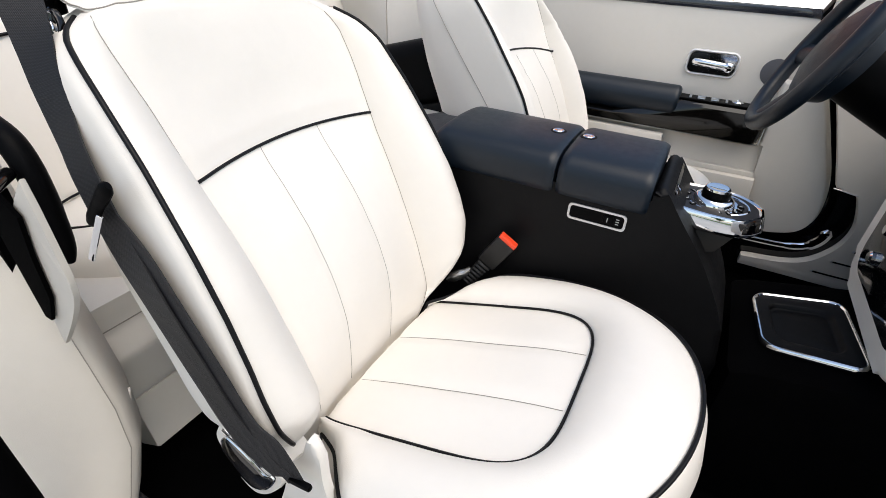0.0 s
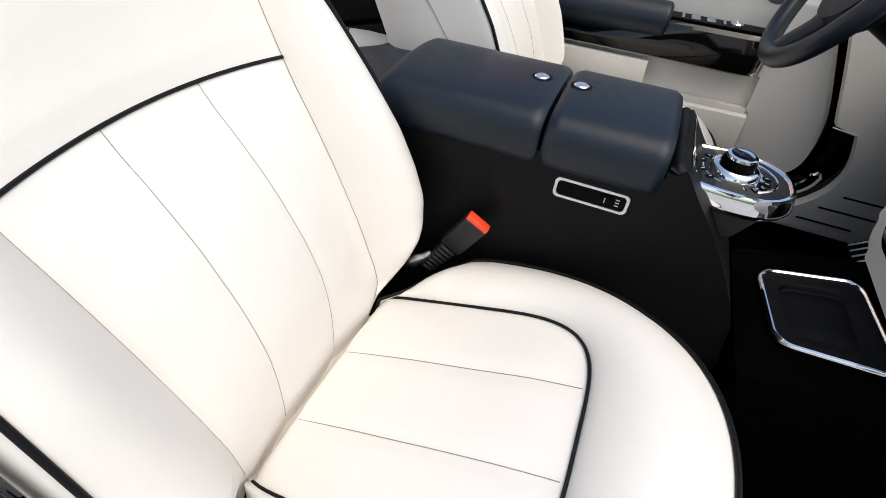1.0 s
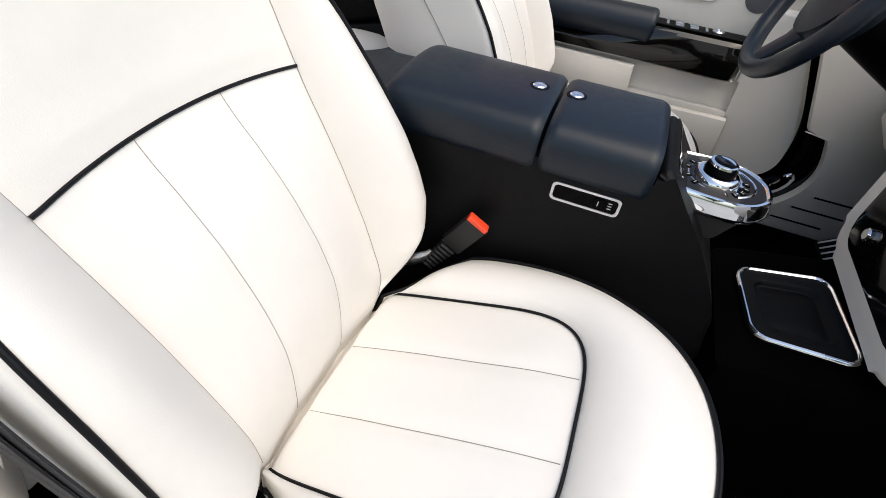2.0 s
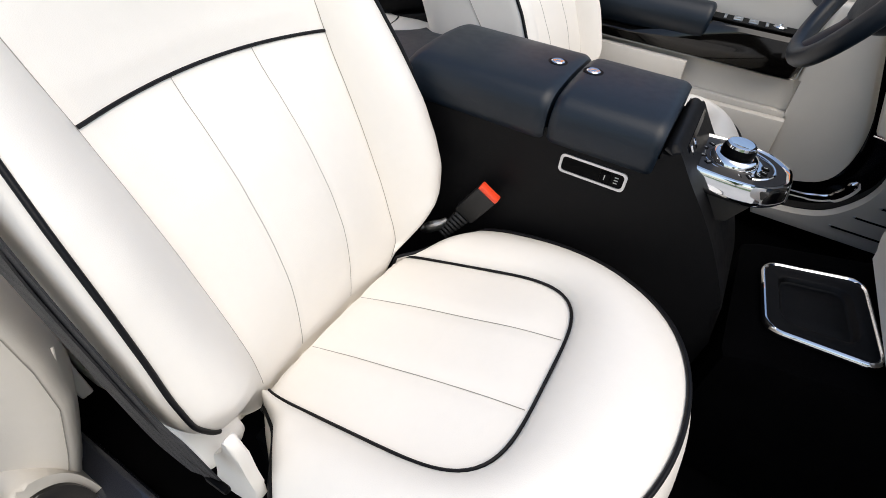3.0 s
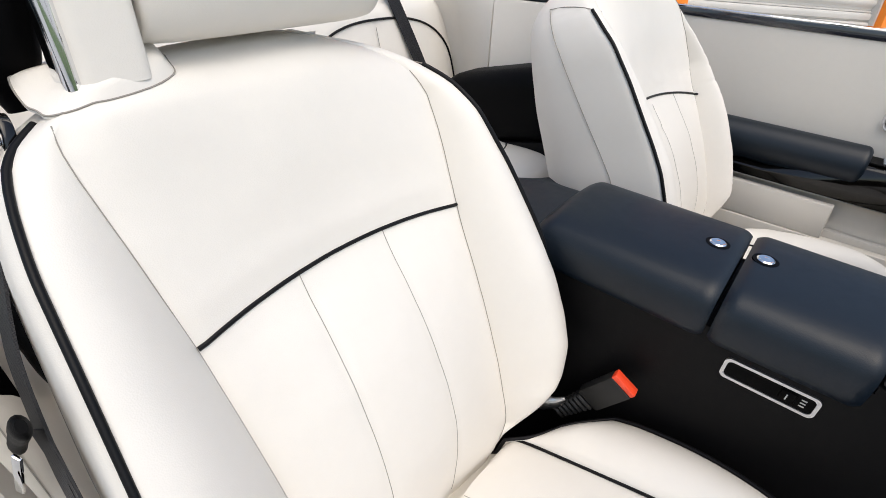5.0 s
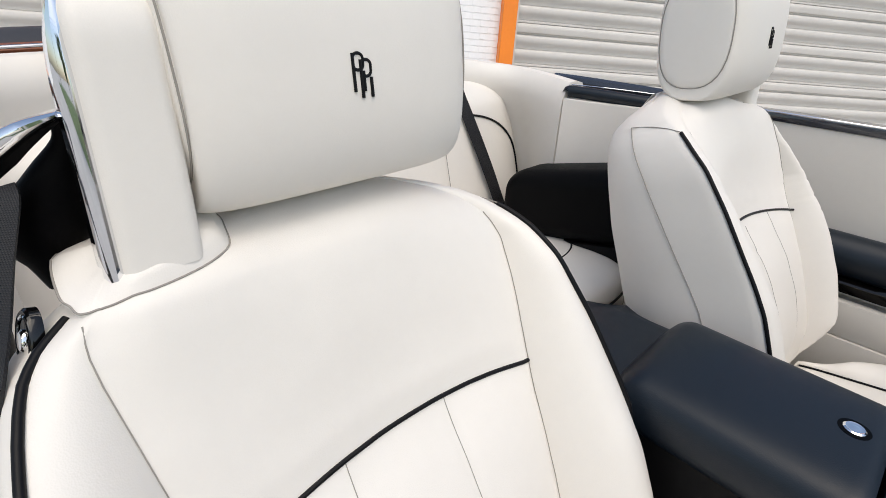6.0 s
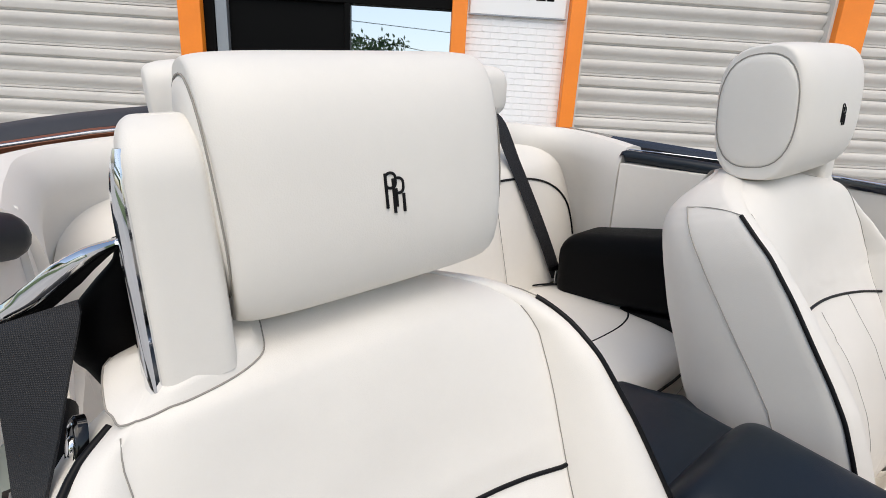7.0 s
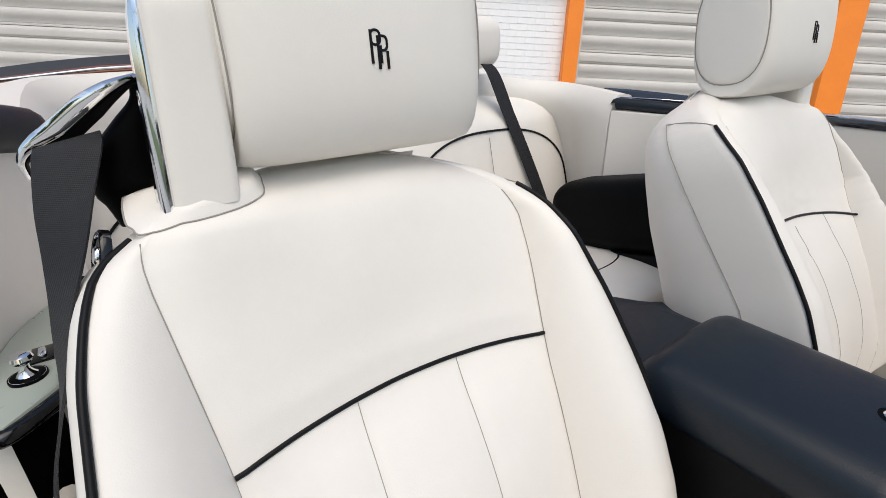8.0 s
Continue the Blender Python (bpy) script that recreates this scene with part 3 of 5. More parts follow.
# ---- centre console ----
console = thing("centre_console", (0.4, 0, 0.2), "tall black leather centre console between the front seats", "console")
side_line = [(-0.16, 0.2), (-0.16, 0.62), (-0.12, 0.74), (0.06, 0.785), (0.537, 0.785)]
side_line += [(p.x, p.z) for p in smooth_line([(0.543, 0, 0.795), (0.543, 0, 0.812), (0.551, 0, 0.823), (0.566, 0, 0.817), (0.593, 0, 0.782), (0.65, 0, 0.71), (0.70, 0, 0.63), (0.728, 0, 0.57)], 4)]
side_line += [(0.74, 0.50), (0.74, 0.2)]
part("body", prism(side_line, "y", -0.116, 0.094, 0.016, 6), SIDEBLACK, console)


def lid(x0, x1, rear):
    rings = []
    for i in range(41):
        f = 0.5 - 0.5 * math.cos(math.pi * i / 40)
        x = x0 + (x1 - x0) * f
        e = min(1, min(f, 1 - f) * (x1 - x0) / 0.016)
        g = 1 - 0.05 * (1 - e) ** 2
        top = 0.856 - 0.006 * (1 - e) ** 2
        if rear:
            top -= 0.03 * max(0, 1 - f / 0.14) ** 2
        ring = []
        for y, z in ((-0.119, 0.772), (-0.125, 0.785), (-0.127, 0.81), (-0.121, 0.832), (-0.102, 0.847), (-0.06, 0.854), (0, 0.856), (0.06, 0.854), (0.102, 0.847), (0.121, 0.832), (0.127, 0.81), (0.125, 0.785), (0.119, 0.772)):
            ring.append((x, y * g * (0.80 if y > 0 else 1), z - 0.002 - (0.856 - top) * (z - 0.772) / 0.084))
        rings.append(smooth_line(ring, 3))
    return loft(rings)


lids = [part("lid", lid(0.085, 0.364, True), BLACK, console, "padded black leather lid"), part("lid", lid(0.370, 0.540, False), BLACK, console, "padded black leather lid")]
for x, lo in ((0.33, lids[0]), (0.392, lids[1])):
    part("recess", spin([(0.0, -0.004), (0.0165, -0.004), (0.0165, 0.0006), (0.0, 0.0006)], (x, -0.008, 0.8535)), PLASTIC, lo, "dark button recess")
    part("button", spin([(0.001, 0.0), (0.0115, 0.0), (0.0115, 0.0015), (0.0095, 0.003), (0.007, 0.0022), (0.004, 0.003), (0.0, 0.003)], (x, -0.008, 0.8535)), CHROME, lo, "round chrome release button")
part("rear_slope", prism([(-0.19, 0.66), (-0.165, 0.74), (-0.10, 0.785), (0.0, 0.808), (0.10, 0.815), (0.10, 0.72), (-0.1, 0.66)], "y", -0.126, 0.100, 0.03, 5), BLACK, console, "black leather rear end of the console")
# seat switch on the side
sw = part("switch_frame", bmesh.new(), CHROME, console, "pale metal frame round a seat switch")
bm = bmesh.new()
o1, o2 = rounded(0.110, 0.034, 0.008), rounded(0.1015, 0.0255, 0.006)
loft([[(0.457 + p[0], y, 0.7425 + p[1]) for p in o] for o, y in ((o1, -0.114), (o1, -0.119), (o2, -0.119), (o2, -0.114))], True, False, bm)
sw.data = finish("switch_frame", bm, SATIN)
part("switch_panel", prism([(0.457 + p[0], 0.7425 + p[1]) for p in o2], "y", -0.1170, -0.114), PLASTIC, sw, "gloss black switch panel")
part("switch", box(0.470, 0.488, -0.1200, -0.116, 0.734, 0.751, 0.002), PLASTIC, sw)
for z in (0.737, 0.742, 0.747):
    part("mark", box(0.493, 0.499, -0.1177, -0.1169, z - 0.0008, z + 0.0008), WHITEMARK, sw)
part("mark", box(0.477, 0.4785, -0.1205, -0.1199, 0.738, 0.747), WHITEMARK, sw)
# controller on the nose
nose = part("controller_plate", bmesh.new(), CHROME, console, "chrome controller plate with dark inlay")
pl = [(0.572, 0.050), (0.588, 0.066), (0.65, 0.071), (0.695, 0.062), (0.726, 0.03), (0.731, 0.0), (0.726, -0.03), (0.695, -0.062), (0.65, -0.071), (0.588, -0.066), (0.572, -0.050)]
pl = [(p.x, p.y) for p in smooth_line([(a, b, 0) for a, b in pl], 4, True)]


def plate(g, z, off=0.0):
    return [(0.651 + (a - 0.651) * g, b * g, z - 0.0215 - 0.02 * (a - 0.585) + off) for a, b in pl]


nose.data = finish("controller_plate", loft([plate(1.0, 0.768), plate(1.035, 0.772), plate(1.035, 0.777), plate(0.99, 0.791), plate(0.975, 0.797), plate(0.95, 0.8005), plate(0.90, 0.801), plate(0.86, 0.799), plate(0.84, 0.7955)]), CHROME)
part("inlay", loft([plate(0.85, 0.796), plate(0.845, 0.7985), plate(0.3, 0.7985)]), INLAY, nose, "dark inlay with small printed marks")
part("under_shell", prism([(0.585, 0.774), (0.645, 0.779), (0.700, 0.772), (0.697, 0.758), (0.669, 0.706), (0.640, 0.694), (0.600, 0.694)], "y", -0.0635, 0.0635, 0.003, 2), BROWN, nose, "dark brown leather wedge under the plate")
part("dial_ring", spin([(0.024, -0.010), (0.037, -0.010), (0.036, -0.004), (0.033, 0.001), (0.030, 0.003), (0.026, 0.003), (0.024, -0.001)], (0.642, 0.0, 0.7855), (0.02, 0, 1), 40), CHROME, nose, "chrome ring")
part("dial", spin([(0.0, 0), (0.0235, 0), (0.0245, 0.004), (0.0245, 0.011), (0.0225, 0.0155), (0.0, 0.0155)], (0.642, 0.0, 0.7865), (0.02, 0, 1), 40), PLASTIC, nose, "ribbed dark rotary dial")
part("dial_cap", spin([(0.0, 0), (0.0225, 0), (0.0215, 0.004), (0.018, 0.0055), (0.016, 0.005), (0.0, 0.006)], (0.6424, 0.0, 0.8018), (0.02, 0, 1), 40), CHROME, nose, "chrome dial cap")
for a in (-75, -55, -35, -15, 5, 140, 165, 200, 225):
    c, s_ = math.cos(radians(a)), math.sin(radians(a))
    x, y = 0.642 + 0.047 * c, 0.047 * s_
    key = part("key", box(-0.006, 0.006, -0.0045, 0.0045, -0.002, 0.0012, 0.001, 1, m=Matrix.Translation((x, y, 0.7778 - 0.02 * (x - 0.585))) @ pose(0, 0, 0, 0, 1, a)), PLASTIC, nose, "small dark key")
    part("mark", box(-0.0028, 0.0028, -0.0007, 0.0007, 0.001, 0.0016, m=Matrix.Translation((x, y, 0.7778 - 0.02 * (x - 0.585))) @ pose(0, 0, 0, 0, 1, a)), WHITEMARK, key)
part("arc_trim", tube([(0.642 + 0.061 * math.cos(radians(a)), 0.050 * math.sin(radians(a)), 0.7777 - 0.02 * (0.642 + 0.061 * math.cos(radians(a)) - 0.585)) for a in range(-60, 61, 6)], 0.0022, 6), CHROME, nose, "curved chrome trim")
part("dial_trough", spin([(0.042, 0.0), (0.045, 0.0), (0.045, 0.0012), (0.0435, 0.002), (0.042, 0.0012)], (0.642, 0.0, 0.7750), (0.02, 0, 1), 40), CHROME, nose, "outer chrome ring round the dial")
for y in (-0.060, -0.034):
    part("nose_clip", tube(smooth_line([(0.574, y, 0.806), (0.584, y, 0.786), (0.594, y, 0.752)], 4), 0.0035, 8), CHROME, console, "slim chrome clip")
part("gloss_end", prism([(0.550, 0.79), (0.572, 0.812), (0.600, 0.765), (0.625, 0.70), (0.60, 0.70)], "y", -0.085, 0.085, 0.006), GLOSS, console, "gloss black nose insert")
stitch = [(0.553, -0.1085, 0.819), (0.568, -0.1115, 0.809), (0.592, -0.1125, 0.777), (0.645, -0.1125, 0.71), (0.70, -0.1125, 0.618)]
part("stitching", tube(smooth_line(stitch, 8), 0.0008, 5), GREY, console)

# ---- footwell ----
single("floor", prism([(-1.1, 0.14), (1.55, 0.14), (1.55, 0.20), (-1.1, 0.20)], "y", -0.76, 0.80), CARPET, "black carpet on the car floor", "floor", "structure")
single("tunnel", prism([(0.75, 0.2), (0.75, 0.535), (0.78, 0.55), (1.0, 0.592), (1.55, 0.70), (1.55, 0.2)], "y", -0.17, 0.17, 0.02), CARPET, "black carpeted tunnel ahead of the console", "tunnel", "structure")
tray = thing("storage_tray", (0.87, 0, 0.56), "black storage tray with a chrome rim", "tray")


def trim(w, d, r, z):
    """A rounded outline on the tray's slightly skewed plan."""
    out = []
    for p in rounded(w, d, r, 5):
        u, v = p[0] / 0.172 + 0.5, p[1] / 0.176 + 0.5
        x = (0.796 * (1 - u) + 0.953 * u) * (1 - v) + (0.780 * (1 - u) + 0.936 * u) * v
        y = (-0.098 * (1 - u) - 0.124 * u) * (1 - v) + (0.087 * (1 - u) + 0.093 * u) * v
        out.append((x, y, 0.550 + 0.20 * (x - 0.785) + z))
    return out


part("rim", loft([trim(0.172, 0.176, 0.028, 0.004), trim(0.172, 0.176, 0.028, 0.011), trim(0.168, 0.172, 0.027, 0.014), trim(0.163, 0.167, 0.025, 0.0145), trim(0.158, 0.162, 0.023, 0.012), trim(0.157, 0.161, 0.023, 0.004)], True, False), CHROME, tray, "polished chrome rim")
well = loft([trim(0.1575, 0.1615, 0.023, 0.0115), trim(0.146, 0.15, 0.022, 0.0122), trim(0.118, 0.116, 0.024, 0.0122), trim(0.114, 0.112, 0.022, 0.0108), trim(0.108, 0.106, 0.02, 0.003), trim(0.102, 0.10, 0.018, 0.0015), trim(0.096, 0.094, 0.016, 0.0015), trim(0.09, 0.088, 0.016, 0.003), trim(0.03, 0.03, 0.006, 0.0032)], True, False)
well.faces.new(list(well.verts)[-24:])
part("well", well, SIDEBLACK, tray, "black moulded well with a raised pad")

# ---- driver's door ----
door = thing("driver_door", (0.4, 0.86, 0.2), "closed cream leather car door with black armrest", "car door")
edge = [(-0.12, 0.30)] + [(p.x, p.z) for p in smooth_line([(0.6, 0, 0.345), (0.80, 0, 0.36), (0.92, 0, 0.375), (0.985, 0, 0.40), (1.012, 0, 0.46), (1.0, 0, 0.57), (0.95, 0, 0.70), (0.86, 0, 0.90), (0.79, 0, 1.035)], 5)] + [(-0.12, 1.035)]
part("panel", prism(edge, "y", 0.86, 0.90, 0.008), TAUPE, door, "upper leather panel")
low = [(0.80, 0.33)] + [(p.x, p.z) for p in smooth_line([(0.82, 0, 0.372), (0.91, 0, 0.385), (0.97, 0, 0.41), (0.995, 0, 0.465), (0.985, 0, 0.56), (0.935, 0, 0.69), (0.885, 0, 0.81), (0.86, 0, 0.86)], 5)] + [(0.765, 0.86), (0.765, 0.66), (0.80, 0.555)]
part("lower_panel", prism(low, "y", 0.812, 0.862, 0.014, 4), TAUPE, door, "padded leather front of the door")
part("lower_back", prism([(-0.12, 0.31), (0.799, 0.33), (0.799, 0.57), (-0.12, 0.57)], "y", 0.812, 0.862, 0.004), TAUPE, door)
part("pocket", prism([(0.0, 0.36), (0.80, 0.40), (0.79, 0.56), (0.0, 0.55)], "y", 0.772, 0.802, 0.006), TAUPE, door, "leather map pocket")
part("recess_panel", prism([(0.0, 0.571), (0.80, 0.571), (0.78, 0.672), (0.0, 0.672)], "y", 0.828, 0.862), TAUPE, door)
part("pocket_flap", prism([(0.0, 0.553), (0.488, 0.556), (0.482, 0.650), (0.0, 0.650)], "y", 0.776, 0.802, 0.006), TAUPE, door, "leather flap of the pocket")
arm = []
for x in [0.5 * math.sin(math.pi / 2 * i / 40) for i in range(41)]:
    e = max(0, 1 - (0.5 - x) / 0.016)
    g = 1 - 0.22 * e ** 3
    arm.append([(x, 0.82 + 0.05 * math.cos(a) * g, 0.753 + 0.052 * math.sin(a) * g) for a in [2 * math.pi * k / 20 for k in range(20)]])
part("armrest", loft(arm), BLACK, door, "padded black leather armrest")
strip = []
for x, g in ((0.0, 0), (0.3, 0), (0.50, 0), (0.62, 0), (0.70, 0), (0.735, 0), (0.748, 0.3), (0.756, 1.0)):
    high = 0.768 if x > 0.49 else 0.705
    strip.append([(x, 0.862 - (0.862 - y) * (1 - 0.25 * g), 0.715 + (z - 0.715) * (1 - 0.06 * g)) for y, z in ((0.862, 0.664), (0.800, 0.664), (0.788, 0.668), (0.780, 0.69), (0.778, min(0.715, high - 0.01)), (0.782, high - 0.012), (0.792, high - 0.002), (0.81, high), (0.862, high))])
part("gloss_strip", loft(strip), VENEER, door, "gloss black veneer strip")
part("strip_edge", tube([(0.0, 0.799, 0.6625), (0.70, 0.799, 0.6625), (0.757, 0.803, 0.663), (0.763, 0.806, 0.668), (0.7635, 0.808, 0.77)], 0.002, 6), SATIN, door, "thin satin metal edge")
sw2 = part("switch_panel", prism([(0.50, 0.7690), (0.752, 0.7690), (0.750, 0.7735), (0.50, 0.7745)], "y", 0.80, 0.858, 0.001, 1), PLASTIC, door, "dark switch panel")
for x, w in ((0.530, 0.004), (0.563, 0.012), (0.603, 0.012), (0.637, 0.004)):
    for k in (-1, 1):
        part("switch", box(x - w, x + w, 0.829 + k * 0.011 - 0.008, 0.829 + k * 0.011 + 0.008, 0.772, 0.7785, 0.0025, 2), SATIN, sw2, "small metal window switch")
part("mirror_knob", spin([(0.0, 0), (0.017, 0), (0.017, 0.004), (0.014, 0.007), (0.006, 0.008), (0.005, 0.012), (0.0, 0.012)], (0.668, 0.829, 0.773)), CHROME, sw2, "round chrome mirror knob")
hd = part("door_handle", bmesh.new(), CHROME, door, "chrome door release in an oblong bezel")
bm = bmesh.new()
bezel = [rounded(0.152 - 0.002 * k, 0.078 - 0.002 * k, 0.022 - 0.001 * k) for k in range(9)]
loft([[(0.560 + p[0], y, 0.876 + p[1]) for p in o] for o, y in zip(bezel, (0.861, 0.856, 0.8525, 0.8515, 0.8512, 0.8515, 0.853, 0.856, 0.861))], True, False, bm)
hd.data = finish("door_handle", bm, PALE)
bowl = [[(0.560 + p[0] * g, y, 0.876 + p[1] * g) for p in rounded(0.136, 0.062, 0.016)] for g, y in ((1.0, 0.854), (0.97, 0.860), (0.90, 0.8655), (0.78, 0.869), (0.5, 0.871), (0.1, 0.8715))]
part("bezel_bowl", loft(bowl), CHROME, hd, "chrome bowl")
part("lever", tube(smooth_line([(0.500, 0.858, 0.876), (0.512, 0.851, 0.876), (0.54, 0.847, 0.875), (0.585, 0.847, 0.872), (0.610, 0.850, 0.870), (0.622, 0.858, 0.868)], 6), [0.006] * 4 + [0.010] * 18 + [0.014] * 6 + [0.012, 0.009, 0.006], 14, flat=0.5, up=(0, 1, 0)), CHROME, hd, "chrome pull lever")
part("speaker_grille", spin([(0.0, 0), (0.04, 0), (0.04, 0.003), (0.037, 0.0045), (0.0, 0.0045)], (0.738, 0.861, 0.872), (0, -1, 0)), GREY, door, "round grey tweeter grille")
part("top_rail", prism([(-0.12, 1.03), (0.80, 1.025), (0.79, 1.05), (-0.12, 1.052)], "y", 0.855, 0.93, 0.008), PAINT, door, "dark painted window sill")
part("corner_trim", prism([(0.79, 1.03), (0.99, 1.03), (0.90, 1.16), (0.85, 1.16)], "y", 0.862, 0.925, 0.006), PLASTIC, door, "black corner trim ahead of the window")
part("window_lip", tube([(-0.12, 0.862, 1.053), (0.79, 0.862, 1.05)], 0.003, 6), CHROME, door, "thin chrome window lip")
part("door_seal", tube(smooth_line([(0.80, 0.87, 1.03), (0.875, 0.868, 0.90), (0.965, 0.866, 0.70), (1.018, 0.862, 0.56), (1.03, 0.858, 0.45), (0.99, 0.85, 0.385), (0.90, 0.845, 0.36), (0.6, 0.845, 0.345)], 6), 0.011), CARPET, door, "black rubber door seal")

# body behind the seal: sill, kick panel and pillar
kick = thing("kick_panel", (1.2, 0.8, 0.2), "grey-beige footwell side panel with slots", "trim panel", kind="structure")
kick_edge = [(p.x, p.z) for p in smooth_line([(0.803, 0, 1.03), (0.845, 0, 0.945), (0.886, 0, 0.869), (0.947, 0, 0.726), (0.998, 0, 0.592)], 4)] + [(p.x, p.z) for p in smooth_line([(1.058, 0, 0.581), (1.088, 0, 0.49), (1.087, 0, 0.43), (1.064, 0, 0.378), (1.018, 0, 0.33), (0.95, 0, 0.306), (0.84, 0, 0.294)], 4)]
part("panel", prism([(0.84, 0.261), (1.6, 0.261), (1.6, 1.1), (0.803, 1.1)] + kick_edge, "y", 0.765, 0.80, 0.004), TAUPE, kick)
part("edge_line", tube([(0.991, 0.764, 0.590), (1.057, 0.764, 0.580)], 0.002, 6), SATIN, kick, "bright edge of the notch")
for z, x in ((0.402, 1.121), (0.353, 1.083), (0.304, 1.047)):
    part("slot", box(x, x + 0.15, 0.7635, 0.7665, z - 0.003, z + 0.003, 0.001, 1), PLASTIC, kick, "dark slot")
    part("slot_pin", spin([(0.0, 0), (0.004, 0), (0.003, 0.002), (0.0, 0.002)], (x - 0.002, 0.765, z + 0.001), (0, -1, 0), 10), SATIN, kick, "small bright pin")
sill = thing("door_sill", (0.9, 0.82, 0.3), "black sill with a polished tread plate", "sill", kind="structure")
part("step", prism([(-0.2, 0.2), (-0.2, 0.30)] + [(p.x, p.z) for p in smooth_line([(0.80, 0, 0.335), (1.0, 0, 0.36), (1.07, 0, 0.42), (1.085, 0, 0.50), (1.07, 0, 0.60)], 5)] + [(1.15, 0.60), (1.15, 0.2)], "y", 0.802, 0.90, 0.005), GLOSS, sill)
part("tread_plate", tube(smooth_line([(0.3, 0.803, 0.330), (0.8, 0.803, 0.345), (0.95, 0.803, 0.352), (1.01, 0.803, 0.37), (1.036, 0.803, 0.40), (1.045, 0.803, 0.44)], 6), [0.010] * 13 + [0.013] * 6 + [0.018] * 10 + [0.012, 0.006], 10, flat=0.5, up=(0, 1, 0)), CHROME, sill, "polished tread plate")

pedal = thing("brake_pedal", (1.2, 0.58, 0.3), "black pedal with bright metal ribs", "pedal")
PM = Matrix.Translation((1.19, 0.585, 0.355)) @ pose(0, 0, 0, 0, -40, 0)
part("pad", box(-0.05, 0.05, -0.065, 0.065, -0.01, 0.004, 0.004, 2, m=PM), PLASTIC, pedal)
part("arm", tube([(1.2, 0.585, 0.36), (1.32, 0.585, 0.46), (1.40, 0.585, 0.62)], 0.012, 8), PLASTIC, pedal)
for i in range(5):
    part("rib", box(-0.044, 0.044, -0.052 + 0.026 * i - 0.0035, -0.052 + 0.026 * i + 0.0035, 0.004, 0.0075, 0.0015, 1, m=PM), PALE, pedal, "bright metal rib")

# ---- steering wheel and dash ----
wheel = thing("steering_wheel", (0.80, 0.41, 0.9), "dark blue-black leather steering wheel", "steering wheel")
WN = Vector((-math.cos(radians(25)), 0, math.sin(radians(25))))
WY, WZ = Vector((0, 1, 0)), Vector((math.sin(radians(25)), 0, math.cos(radians(25))))
WC = Vector((0.77, 0.41, 1.012))
part("rim", tube([WC + (WY * math.cos(a) + WZ * math.sin(a)) * 0.193 for a in [2 * math.pi * k / 72 for k in range(72)]], 0.0185, 12, closed=True), BLACK, wheel, "leather rim")
part("hub", spin([(0.0, -0.04), (0.095, -0.04), (0.112, -0.01), (0.105, 0.02), (0.06, 0.038), (0.0, 0.042)], WC - WN * 0.03, WN, 28), BLACK, wheel, "padded hub")
for a in (195, 345, 270):
    d = WY * math.cos(radians(a)) + WZ * math.sin(radians(a))
    part("spoke", tube([WC + d * 0.05 - WN * 0.03, WC + d * 0.12 - WN * 0.02, WC + d * 0.188], [0.040, 0.026, 0.024], 14, flat=0.45, up=WN), BLACK, wheel)
part("column", tube([WC - WN * 0.05, WC - WN * 0.32], [0.075, 0.085], 16), PLASTIC, wheel, "dark steering column shroud")
part("stalk", tube([WC - WN * 0.10 + WY * 0.05, WC - WN * 0.08 + WY * 0.19], [0.008, 0.011], 8), PLASTIC, wheel)
dash = thing("dashboard", (1.2, 0, 0.5), "cream leather dashboard with dark instrument face", "dashboard")
part("shell", prism([(1.17, 0.61), (1.12, 0.68), (1.11, 0.82), (1.15, 0.96), (1.24, 1.06), (1.55, 1.10), (1.55, 0.61)], "y", -0.8, 0.76, 0.02, 3), CREAM, dash)
stack = part("centre_panel", prism([(p[0] + 0.0, p[1] + 0.76) for p in rounded(0.40, 0.30, 0.06, 6)], "x", 0.938, 1.26, 0.016, 4), CREAM, dash, "cream centre stack surround")
part("control_face", prism([(p[0] + 0.0, p[1] + 0.76) for p in rounded(0.325, 0.22, 0.045, 6)], "x", 0.9365, 0.95, 0.001), GLOSS, stack, "gloss black control face")
for y, z in ((0.095, 0.70), (0.095, 0.76), (0.095, 0.82)):
    part("control_knob", spin([(0.0, 0), (0.012, 0), (0.012, 0.006), (0.009, 0.009), (0.0, 0.009)], (0.9365, y, z), (-1, 0, 0)), CHROME, stack, "chrome control knob")

